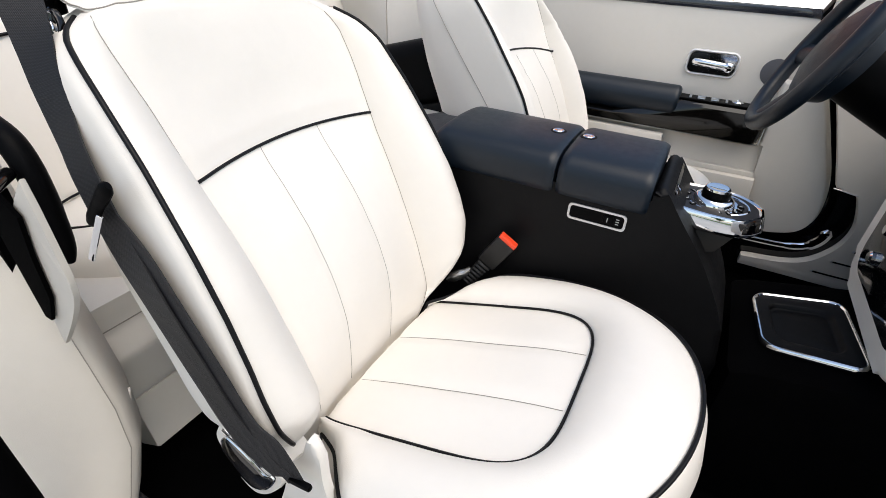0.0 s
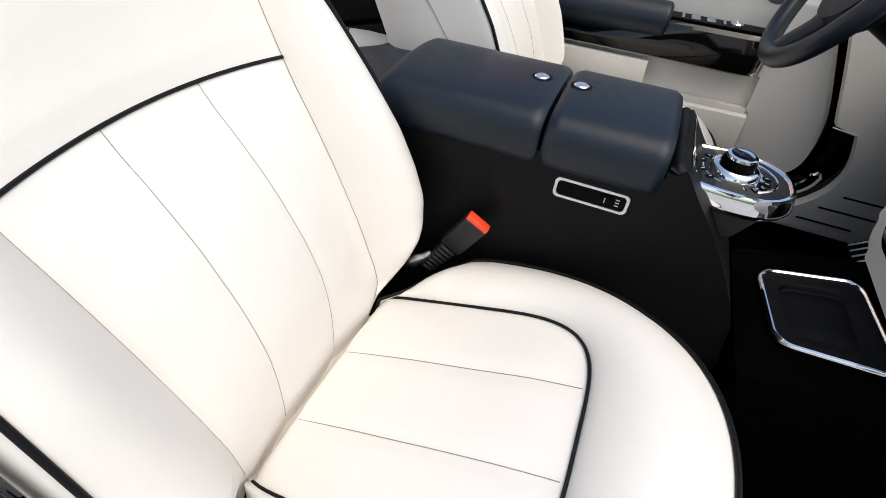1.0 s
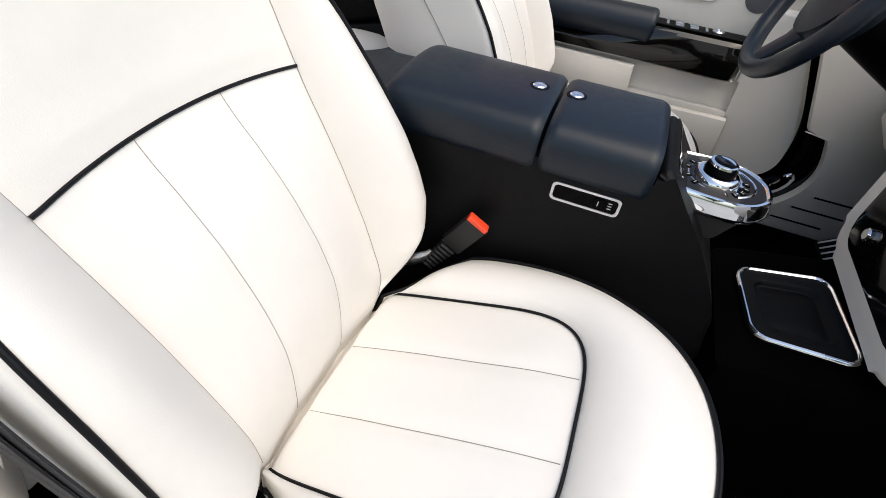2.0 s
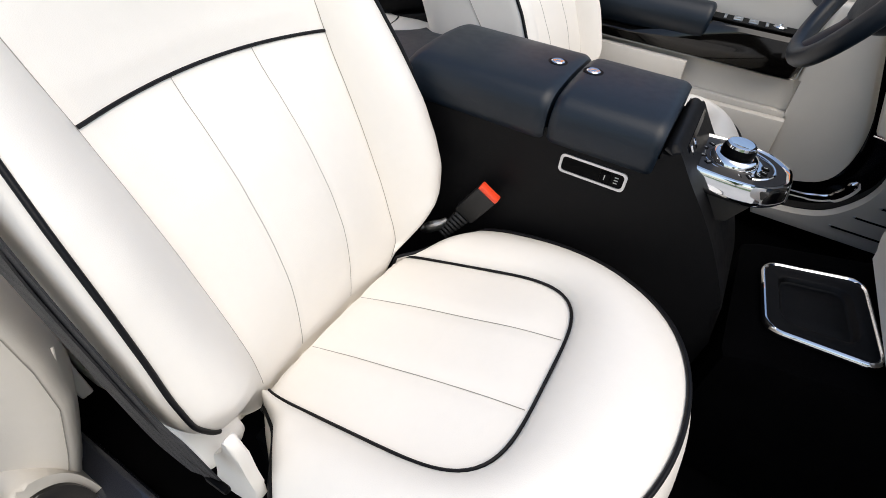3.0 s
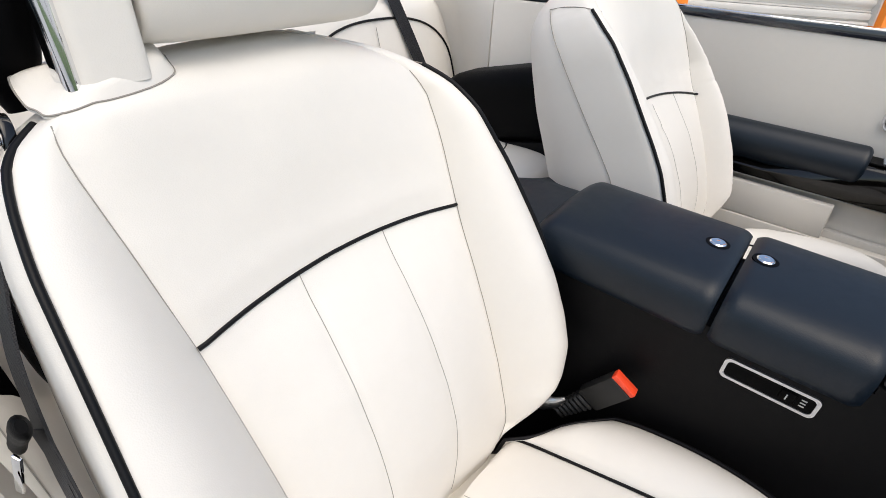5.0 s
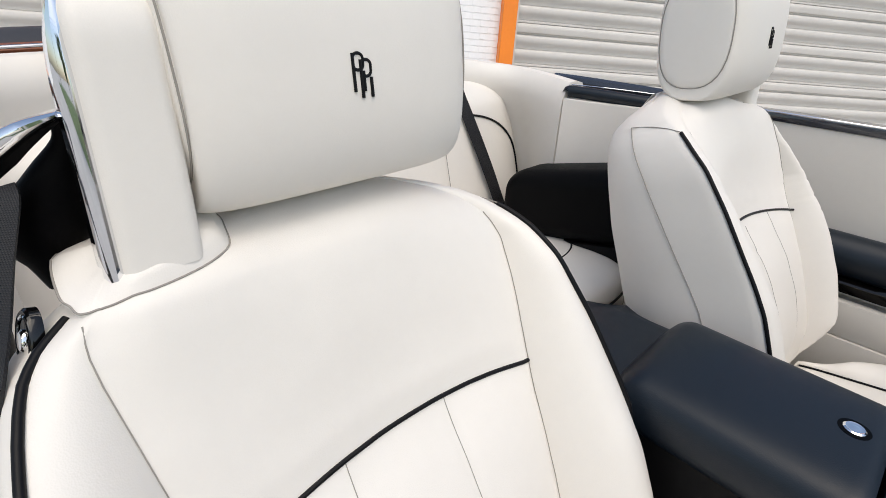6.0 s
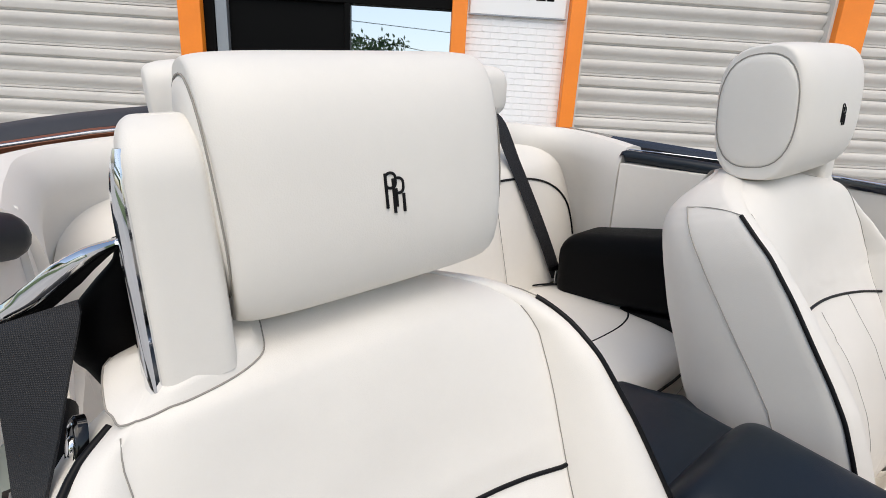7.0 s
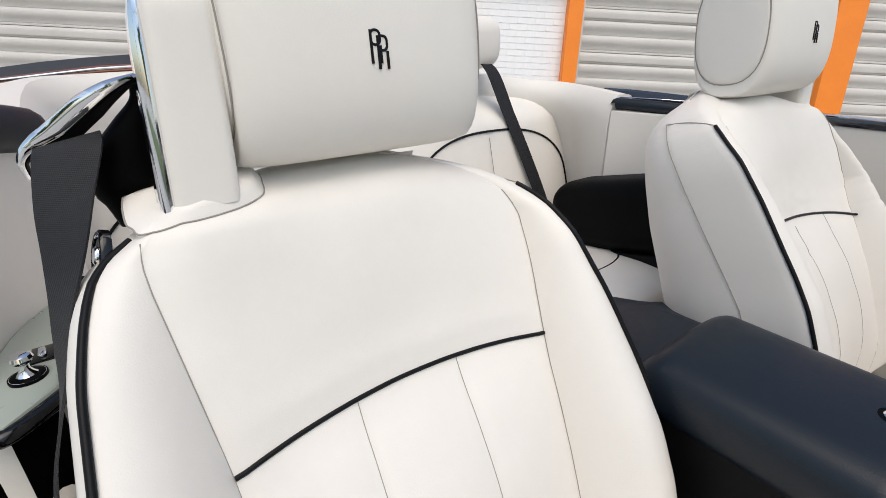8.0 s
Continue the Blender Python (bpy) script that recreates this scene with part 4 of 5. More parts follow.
# ---- passenger seat belt ----
belt = thing("seat_belt", (0.2, -0.72, 0.5), "dark grey seat belt hanging down the seat side", "seat belt")
rows = [((-0.136, -0.657, 1.158), (-0.008, -0.024, -0.006)), ((-0.126, -0.6595, 1.148), (-0.0095, -0.025, -0.006)), ((-0.110, -0.670, 1.114), (-0.008, -0.0215, -0.007)), ((-0.0925, -0.6785, 1.0815), (-0.0125, -0.0165, -0.007)), ((-0.0785, -0.686, 1.054), (-0.0145, -0.013, -0.011)), ((-0.065, -0.694, 1.0275), (-0.0165, -0.0095, -0.013)), ((-0.0455, -0.7025, 0.992), (-0.020, -0.0055, -0.0125)), ((-0.026, -0.711, 0.967), (-0.021, -0.003, -0.011)), ((0.002, -0.7215, 0.935), (-0.021, -0.003, -0.0115)),
        ((0.050, -0.733, 0.865), (-0.0195, -0.003, -0.012)), ((0.088, -0.738, 0.805), (-0.0205, -0.001, -0.0125)), ((0.124, -0.740, 0.742), (-0.021, -0.001, -0.012)), ((0.162, -0.741, 0.672), (-0.021, -0.001, -0.0115)), ((0.188, -0.741, 0.635), (-0.021, -0.002, -0.011)), ((0.212, -0.741, 0.613), (-0.021, -0.002, -0.009)), ((0.246, -0.739, 0.596), (-0.017, -0.002, -0.010))]
cs, ws = smooth_line([r[0] for r in rows], 5), smooth_line([r[1] for r in rows], 5)
part("webbing", ribbon(list(zip(cs, ws))), BELT, belt, "dark woven webbing")
rows = [((0.030, -0.729, 0.905), (-0.012, -0.004, -0.008)), ((0.074, -0.731, 0.862), (-0.018, -0.002, -0.011)), ((0.117, -0.7345, 0.800), (-0.0195, -0.001, -0.0115)), ((0.156, -0.7365, 0.735), (-0.020, -0.001, -0.0115)), ((0.193, -0.7375, 0.668), (-0.020, -0.001, -0.011)), ((0.226, -0.738, 0.650), (-0.020, -0.002, -0.012)), ((0.247, -0.737, 0.618), (-0.018, -0.002, -0.011)), ((0.262, -0.735, 0.590), (-0.012, -0.002, -0.008))]
part("lap_webbing", ribbon(list(zip(smooth_line([r[0] for r in rows], 5), smooth_line([r[1] for r in rows], 5)))), BELT, belt, "second strand running back to the floor anchor")
part("tongue", tube(smooth_line([(0.068, -0.732, 0.948), (0.058, -0.734, 0.938), (0.044, -0.738, 0.921), (0.033, -0.742, 0.905), (0.028, -0.744, 0.897)], 4), [0.005, 0.0075, 0.009] + [0.0095] * 4 + [0.0085] * 6 + [0.0075, 0.007, 0.0065, 0.005], 14, flat=0.6, up=(0, 1, 0)), PLASTIC, belt, "black tongue grip")
part("latch_plate", box(-0.0036, 0.0036, -0.0014, 0.0014, -0.036, 0.030, 0.0010, 2, m=Matrix.Translation((0.042, -0.750, 0.888)) @ pose(0, 0, 0, 0, 28, 25)), CHROME, belt, "bright metal latch plate")
part("anchor", box(-0.022, 0.014, -0.006, 0.003, -0.0045, 0.0045, 0.003, 2, m=Matrix.Translation((0.275, -0.735, 0.598)) @ pose(0, 0, 0, 0, -12, 0)), PLASTIC, belt, "black belt anchor")
guide = thing("belt_guide", (-0.13, -0.64, 1.1), "chrome belt guide arm on the seat shoulder", "belt guide")
mid = smooth_line([(-0.114, -0.600, 1.206), (-0.122, -0.619, 1.196), (-0.130, -0.637, 1.183), (-0.141, -0.659, 1.165), (-0.149, -0.676, 1.155), (-0.155, -0.687, 1.147), (-0.158, -0.692, 1.138), (-0.160, -0.691, 1.126)], 6)
half = [0.003, 0.008, 0.0115, 0.012, 0.0095, 0.0065, 0.004, 0.003]
rings, liner = [], []
for i, c in enumerate(mid):
    t = (mid[min(i + 1, len(mid) - 1)] - mid[max(i - 1, 0)]).normalized()
    k = i / 6
    h = half[min(7, int(k))] + (half[min(7, int(k) + 1)] - half[min(7, int(k))]) * (k - int(k))
    face = Vector((0.97, 0.04, 0.14))
    w = t.cross(face).normalized()
    f = w.cross(t).normalized()
    liner.append([c - w * h * (0.55 - 0.45 * u) + f * (d - 0.004) for u, d in ((-1, 0), (0.2, 0.003), (1, 0.002), (1, -0.004), (-1, -0.004))])
    c, h = c + w * h * 0.36, h * 0.64
    rings.append([c + w * h * u + f * d for u, d in ((-1, -0.003), (-1.0, 0.0), (-0.85, 0.002), (-0.2, 0.0045), (0.35, 0.0042), (0.9, 0.0015), (1.0, -0.001), (0.9, -0.006), (0, -0.009), (-0.9, -0.006))])
part("arm", loft(rings), CHROME, guide, "broad polished chrome arm")
part("lining", loft(liner), PLASTIC, guide, "black inner face of the arm")
boot = [((-0.135, -0.598, 1.203), 0.006), ((-0.14, -0.599, 1.184), 0.008), ((-0.145, -0.609, 1.160), 0.017), ((-0.15, -0.619, 1.136), 0.025), ((-0.152, -0.626, 1.112), 0.026), ((-0.152, -0.625, 1.097), 0.020), ((-0.152, -0.622, 1.075), 0.016)]
cs2, rs2 = smooth_line([b[0] for b in boot], 4), smooth_line([(b[1], 0, 0) for b in boot], 4)
part("retractor_boot", tube(cs2, [r.x for r in rs2], 16, flat=0.6, up=(1, 0, 0.2)), PLASTIC, guide, "smooth black plastic shroud")
RC = Vector((-0.088, -0.658, 1.071))
knobs = thing("seat_back_release", (-0.09, -0.66, 1.07), "chrome seat release button in black bezel", "seat release")
RN = Vector((0.25, -0.90, 0.35)).normalized()
RU = Vector((-0.35, 0.25, 0.90))
RU = (RU - RN * RU.dot(RN)).normalized()
RV = RN.cross(RU)


def release(r, h):
    return [RC + RN * h + RU * (math.sin(2 * math.pi * k / 28) * r * 1.75) + RV * (math.cos(2 * math.pi * k / 28) * r) for k in range(28)]


part("bezel", loft([release(0.0125, -0.005), release(0.0125, 0.001), release(0.0115, 0.0025), release(0.010, 0.0015), release(0.002, 0.001)]), GLOSS, knobs)
part("ring", tube(release(0.0095, 0.002), 0.0011, 6, closed=True), CHROME, knobs, "thin chrome ring")
part("button", loft([release(0.0045, 0.0), release(0.0045, 0.003), release(0.0035, 0.0045), release(0.0005, 0.0048)]), CHROME, knobs, "chrome button")

# side trim of the passenger seat
rec = part("recliner_cover", prism([(p.x, p.z) for p in smooth_line([(0.222, 0, 0.560), (0.2315, 0, 0.578), (0.2543, 0, 0.612), (0.266, 0, 0.645), (0.272, 0, 0.652), (0.284, 0, 0.634), (0.284, 0, 0.575), (0.286, 0, 0.5134), (0.25, 0, 0.45), (0.1824, 0, 0.419), (0.205, 0, 0.50)], 4, True)], "y", -0.713, -0.698, 0.005, 3), CREAM, passenger, "moulded cream recliner cover")
POD = smooth_line([(0.112, 0, 0.561), (0.128, 0, 0.559), (0.155, 0, 0.544), (0.183, 0, 0.524), (0.197, 0, 0.533), (0.199, 0, 0.522), (0.175, 0, 0.485), (0.147, 0, 0.467), (0.121, 0, 0.481), (0.102, 0, 0.509), (0.097, 0, 0.535)], 4, True)
SHELL = smooth_line([(0.080, 0, 0.540), (0.098, 0, 0.577), (0.122, 0, 0.598), (0.150, 0, 0.590), (0.190, 0, 0.565), (0.212, 0, 0.538), (0.204, 0, 0.505), (0.170, 0, 0.458), (0.135, 0, 0.437), (0.106, 0, 0.462), (0.088, 0, 0.506)], 4, True)


def pod_ring(line, g, y):
    return [(0.148 + (p.x - 0.148) * g, y, 0.515 + (p.z - 0.515) * g) for p in line]


part("control_shell", loft([pod_ring(SHELL, 0.9, -0.66), pod_ring(SHELL, 1.0, -0.67), pod_ring(SHELL, 1.0, -0.714), pod_ring(SHELL, 0.95, -0.721), pod_ring(SHELL, 0.6, -0.722), pod_ring(SHELL, 0.05, -0.722)]), CREAM, rec, "cream surround of the seat control")
pod = part("seat_control", loft([pod_ring(POD, 1.0, -0.715), pod_ring(POD, 1.0, -0.724), pod_ring(POD, 0.93, -0.728), pod_ring(POD, 0.6, -0.730), pod_ring(POD, 0.05, -0.730)]), VENEER, rec, "dark blue-black control panel")
part("control_edge", tube(pod_ring(POD, 1.0, -0.7245), 0.0016, 6, closed=True), CHROME, pod, "chrome edge")
for x, z in ((0.118, 0.577), (0.136, 0.571), (0.155, 0.561), (0.175, 0.547)):
    part("control_key", box(-0.007, 0.007, -0.003, 0.003, -0.006, 0.006, 0.0015, 2, m=Matrix.Translation((x, -0.7225, z)) @ pose(0, 0, 0, 0, 32, 0)), DARKCHROME, rec, "dark metal switch key")

# buckle beside the console
buckle = thing("belt_buckle", (0.2, -0.155, 0.56), "black belt buckle with a red release button", "belt buckle")
bd = (Vector((0.303, -0.152, 0.656)) - Vector((0.224, -0.155, 0.531))).normalized()
bx = Vector((0.036, 0.003, -0.022)).normalized()
bz = bd.cross(bx).normalized()
bx = bz.cross(bd)
BM = Matrix(((bx.x, bd.x, bz.x, 0.303), (bx.y, bd.y, bz.y, -0.152), (bx.z, bd.z, bz.z, 0.656), (0, 0, 0, 1)))
part("housing", box(-0.022, 0.022, -0.082, -0.004, -0.011, 0.011, 0.005, 2, m=BM), BUCKLE, buckle)
part("release", box(-0.021, 0.021, -0.006, 0.004, -0.0085, 0.0085, 0.002, 2, m=BM), RED, buckle, "red release button")
for i in range(7):
    y = -0.088 - 0.011 * i
    part("boot_ring", box(-0.016 + i * 0.0006, 0.016 - i * 0.0006, y - 0.004, y + 0.004, -0.012, 0.012, 0.003, 1, m=BM), BUCKLE, buckle)
part("bracket", tube(smooth_line([(0.178, -0.176, 0.520), (0.196, -0.172, 0.536), (0.214, -0.165, 0.548), (0.226, -0.160, 0.562)], 5), [0.004, 0.006, 0.009, 0.011, 0.012, 0.012, 0.012, 0.012, 0.012, 0.011, 0.010, 0.009, 0.008, 0.007, 0.006, 0.005], 10, flat=0.5, up=(0, 1, 0)), SATIN, buckle, "bright metal bracket")

# ---- rear seats ----
def rear_seat(side, zc, yc):
    """A rear seat; side is the sign of its outboard direction."""
    seat = thing("bench_seat", (-0.45, side * 0.34, 0.2), "cream leather rear seat with black piping", "car seat", "rear seats")
    def y(v):
        return side * v
    rings = []
    for i in range(31):
        f = i / 30
        z = 0.62 + 0.46 * f
        half = 0.372 * (1 - max(0, (f - 0.45) / 0.55) ** 2.4 * 0.35)
        wide = 0.385 * (1 - max(0, (f - 0.45) / 0.55) ** 2.4 * 0.22)
        d = -0.70 - 0.12 * f
        row = []
        for k in range(41):
            u = -1 + k / 20
            bul = 0.035 * (1 - abs(u) ** 3) - 0.015 * max(0, (abs(u) - 0.86) / 0.14) ** 1.5 - 0.11 * max(0, (f - 0.78) / 0.22) ** 2 - 0.004 * (bell(u - 0.33, 0.03) + bell(u + 0.33, 0.03) + bell(u, 0.03))
            row.append((d + bul, y(0.345 + (wide if u > 0 else half) * u), z))
        row += [(d - 0.05, y(0.345 + wide), z), (d - 0.05, y(0.345 - half), z)]
        rings.append(row)
    back = part("backrest", loft(rings), CREAM, seat)
    pp = []
    for i in range(81):
        a = math.pi * (i / 80)
        ca, sa = math.cos(a), math.sin(a)
        q = (abs(ca) ** 2.5 + abs(sa) ** 2.5) ** (-1 / 2.5)
        zz = 0.74 + 0.235 * q * sa
        f = (zz - 0.62) / 0.46
        off = (0.36 if ca > 0 else 0.30) * q * ca
        u = off / ((0.385 if ca > 0 else 0.372) * (1 - max(0, (f - 0.45) / 0.55) ** 2.4 * (0.22 if ca > 0 else 0.35)))
        pp.append((-0.70 - 0.12 * f + 0.035 * (1 - min(1, abs(u)) ** 3) - 0.015 * max(0, (min(1, abs(u)) - 0.86) / 0.14) ** 1.5 + 0.002, y(0.345 + off), zz))
    part("piping", tube(pp, 0.0035, 6), PIPING, back, "thin black leather piping")
    for u in (-0.4, 0.0, 0.4):
        part("seam", tube([(-0.70 - 0.12 * (z - 0.62) / 0.46 + 0.036 - 0.012 * abs(u), y(0.345 + 0.27 * u), z) for z in (0.62, 0.75, 0.85, 0.955)], 0.001, 5), THREAD, back)
    ang = [2 * math.pi * k / 72 for k in range(72)]
    def ring(g, z):
        out = []
        for a in ang:
            ca, sa = math.cos(a), math.sin(a)
            e = 1.4 if ca > 0 and sa > 0 and side < 0 else 2.7
            q = (abs(ca) ** e + abs(sa) ** e) ** (-1 / e)
            out.append((-0.44 + 0.295 * q * ca * g, y(0.345 + (0.325 if sa > 0 and side < 0 else 0.285) * q * sa * g), z + 0.03 * q * ca * g))
        return out
    cushion = part("cushion", loft([ring(g, z) for g, z in ((0.95, 0.455), (0.985, 0.475), (1.0, 0.51), (1.0, 0.565), (0.995, 0.592), (0.98, 0.610), (0.95, 0.625), (0.90, 0.637), (0.82, 0.646), (0.7, 0.652), (0.5, 0.656), (0.3, 0.657), (0.02, 0.657))]), CREAM, seat)
    part("piping", tube(ring(1.002, 0.584), 0.0035, 8, closed=True), PIPING, cushion, "thin black leather piping")
    bow = []
    for a in ang:
        ca, sa = math.cos(a), math.sin(a)
        e = 1.4 if ca > 0 and sa > 0 and side < 0 else 2.6
        q = (abs(ca) ** e + abs(sa) ** e) ** (-1 / e)
        bow.append((-0.50 + 0.185 * q * ca, y(0.345 + (0.24 if sa > 0 and side < 0 else 0.215) * q * sa), 0.6545 + 0.03 * ((-0.50 + 0.185 * q * ca) + 0.44) / 0.295 - 0.012 * abs(q * sa * 0.75) ** 5))
    part("insert_piping", tube(bow, 0.003, 8, closed=True), PIPING, cushion, "thin black leather piping")
    part("seam", tube([Vector(p) + Vector((0.004 if p[0] > -0.3 else 0, 0, 0)) for p in ring(1.0, 0.53)], 0.001, 5, closed=True), THREAD, cushion)
    face = [(p.x, p.z) for p in smooth_line([(-0.262, 0, 0.60), (-0.262, 0, 0.548), (-0.250, 0, 0.522), (-0.236, 0, 0.497), (-0.235, 0, 0.478), (-0.243, 0, 0.43), (-0.247, 0, 0.382)], 4)]
    part("valance", prism(face + [(-0.252, 0.376), (-0.60, 0.376), (-0.60, 0.60)], "y", min(y(0.03), y(0.695)), max(y(0.03), y(0.695)), 0.006), CREAM, seat, "cream leather valance under the cushion")
    part("kick_board", prism([(-0.249, 0.374), (-0.240, 0.30), (-0.226, 0.245), (-0.30, 0.20), (-0.60, 0.20), (-0.60, 0.374)], "y", min(y(0.03), y(0.69)), max(y(0.03), y(0.69)), 0.004), CREAM, seat, "cream lower board above the carpet")
    part("seam", tube([(-0.2605, y(0.04), 0.547), (-0.2605, y(0.69), 0.547)], 0.0012, 5), THREAD, seat)
    rings = []
    for i in range(41):
        f = math.sin(math.pi * (i / 40 - 0.5))
        k = max(0.0, 1 - abs(f) ** 5) ** 0.4 * 0.35 + 0.65
        rings.append([(-0.85 + 0.05 * math.cos(a) * k, y(yc) + f * 0.135, zc + 0.075 * (abs(math.sin(a)) ** 0.6) * (1 if math.sin(a) > 0 else -1) * k) for a in [2 * math.pi * j / 40 for j in range(40)]])
    part("headrest", loft(rings), CREAM, seat, "cream leather rear headrest")
    return seat


rear_seat(1, 1.225, 0.295)
rear_seat(-1, 1.245, 0.36)

# the upholstered surround that closes the cabin behind
plan = smooth_line([(-0.535, 0.665, 1.082), (-0.66, 0.685, 1.092), (-0.77, 0.68, 1.10), (-0.85, 0.61, 1.11), (-0.885, 0.45, 1.13), (-0.90, 0.2, 1.15), (-0.905, -0.1, 1.165), (-0.895, -0.45, 1.175), (-0.86, -0.62, 1.175), (-0.78, -0.70, 1.175), (-0.66, -0.715, 1.165), (-0.53, -0.715, 1.15)], 6)
rings = []
for i, p in enumerate(plan):
    t = plan[min(i + 1, len(plan) - 1)] - plan[max(i - 1, 0)]
    n = Vector((-t.y, t.x, 0)).normalized()
    if n.dot(Vector((-0.4 - p.x, -p.y, 0))) < 0:
        n = -n
    c = min(1, i / 9) * min(1, (len(plan) - 1 - i) / 9)
    rings.append([p + n * o + Vector((0, 0, h)) for o, h in ((0.03 - 0.09 * c, 0.2 - p.z), (0.03 - 0.08 * c, -0.30), (0.03 - 0.035 * c, -0.13), (0.029 - 0.008 * c, -0.08), (0.026, -0.05), (0.014, -0.018), (0.0, -0.003), (-0.02, 0.0), (-0.05, -0.006), (-0.065, -0.03), (-0.07, 0.2 - p.z))])
single("rear_surround", loft(rings), CREAM, "cream leather surround behind the rear seats", "trim panel", "structure")
# left quarter: side wall, black rail and armrest
single("wall_left", prism([(-0.535, 0.637), (-0.42, 0.655), (-0.30, 0.69), (-0.1, 0.765), (-0.1, 0.81), (-0.3, 0.74), (-0.535, 0.70)], "z", 0.2, 1.036, 0.004), CREAM, "cream leather left quarter panel", "trim panel", "structure")
rail = thing("quarter_rail", (-0.35, 0.68, 1.02), "padded black leather rail along the cabin edge", "rail", "quarter rails")
part("pad", tube(smooth_line([(-0.535, 0.655, 1.052), (-0.52, 0.66, 1.055), (-0.40, 0.69, 1.052), (-0.25, 0.74, 1.045), (-0.12, 0.80, 1.04)], 6), [0.006, 0.012] + [0.017] * 21 + [0.016, 0.016], 10), BLACK, rail)
part("chrome_line", tube(smooth_line([(-0.54, 0.668, 1.072), (-0.40, 0.71, 1.072), (-0.12, 0.83, 1.06)], 6), 0.0018, 6), CHROME, rail, "thin chrome line")
single("body_edge", tube(smooth_line([(-0.66, 0.765, 1.068), (-0.54, 0.77, 1.068), (-0.35, 0.82, 1.058), (-0.12, 0.89, 1.045)], 6), 0.018, 8), PAINT, "dark painted body edge beside the cabin", "body edge", "structure")
arm_l = thing("side_armrest", (-0.42, 0.55, 0.6), "black leather rear armrest box beside the seat", "armrest")
SHEAR = Matrix(((1, 0, 0, 0), (0, 1, 0, 0), (0.26, 0, 1, 0.16), (0, 0, 0, 1)))
part("pad", box(-0.63, -0.15, 0.485, 0.69, 0.595, 0.815, 0.06, 7, m=SHEAR), ARMBLACK, arm_l)
part("base_trim", box(-0.61, -0.16, 0.50, 0.69, 0.50, 0.60, 0.01, m=SHEAR), SIDEBLACK, arm_l)

# left rear belt
rb = thing("rear_seat_belt", (-0.65, 0.45, 0.6), "dark rear seat belt with a metal tongue", "seat belt")
rows = [((-0.87, 0.345, 1.172), (0, 0.028, -0.004)), ((-0.81, 0.385, 1.158), (0, 0.028, -0.005)), ((-0.768, 0.430, 1.03), (0, 0.028, -0.006)), ((-0.728, 0.475, 0.90), (0, 0.028, -0.006)), ((-0.688, 0.515, 0.77), (0, 0.028, -0.007)), ((-0.650, 0.550, 0.64), (0, 0.028, -0.007))]
part("webbing", ribbon(list(zip(smooth_line([r[0] for r in rows], 5), [r[1] for r in rows for _ in range(5)][:26]))), BELT, rb, "dark woven webbing")
part("tongue", box(-0.006, 0.006, -0.028, 0.028, -0.008, 0.008, 0.003, 1, m=Matrix.Translation((-0.652, 0.538, 0.682))), PLASTIC, rb, "black tongue grip")
part("latch_plate", box(-0.002, 0.002, -0.012, 0.012, -0.022, 0.022, 0.001, 1, m=Matrix.Translation((-0.643, 0.540, 0.652))), SATIN, rb, "metal latch plate")

# ---- right quarter and door jamb ----
qr = thing("quarter_rail", (-0.3, -0.72, 0.8), "black leather rail bending down the door jamb", "rail", "quarter rails")
pts = smooth_line([(-0.475, -0.705, 1.124), (-0.463, -0.712, 1.127), (-0.435, -0.732, 1.135), (-0.39, -0.765, 1.142), (-0.33, -0.81, 1.146), (-0.28, -0.86, 1.146)], 6)
part("pad", tube(pts, [0.008, 0.017, 0.023, 0.026, 0.028, 0.029] + [0.030] * (len(pts) - 6), 16), BLACK, qr)
part("jamb_bar", tube(smooth_line([(-0.34, -0.700, 0.945), (-0.27, -0.700, 0.942), (-0.222, -0.700, 0.928), (-0.201, -0.700, 0.902), (-0.194, -0.700, 0.860), (-0.196, -0.700, 0.800), (-0.200, -0.700, 0.738)], 6), [0.0175] * 28 + [0.017, 0.0165, 0.0165, 0.016, 0.0155, 0.0145, 0.013, 0.010, 0.006], 14), ARMBLACK, qr, "black padded bar on the jamb")
ledge = thing("jamb_ledge", (-0.25, -0.76, 0.88), "pale ledge with a chrome knob and small switch", "trim panel", kind="structure")
part("plate", prism([(-0.150, -0.785), (-0.148, -0.772), (-0.195, -0.728), (-0.30, -0.727), (-0.40, -0.732), (-0.415, -0.738), (-0.405, -0.746), (-0.376, -0.767), (-0.339, -0.781), (-0.294, -0.788), (-0.24, -0.80), (-0.18, -0.805)], "z", 0.885, 0.905, 0.006), LEDGE, ledge)
part("jamb_edge", tube(smooth_line([(-0.19, -0.812, 0.893), (-0.160, -0.798, 0.893), (-0.148, -0.782, 0.893), (-0.152, -0.766, 0.893), (-0.172, -0.745, 0.893), (-0.195, -0.724, 0.893)], 5), 0.009, 12), GLOSS, ledge, "gloss black edge")
# Solid black block added for the shade in the hollow below the ledge.
part("gap_shade", prism([(-0.166, -0.777), (-0.176, -0.737), (-0.23, -0.737), (-0.23, -0.777)], "z", 0.60, 0.884), CARPET, ledge, "black block standing for shade in the gap under the ledge")
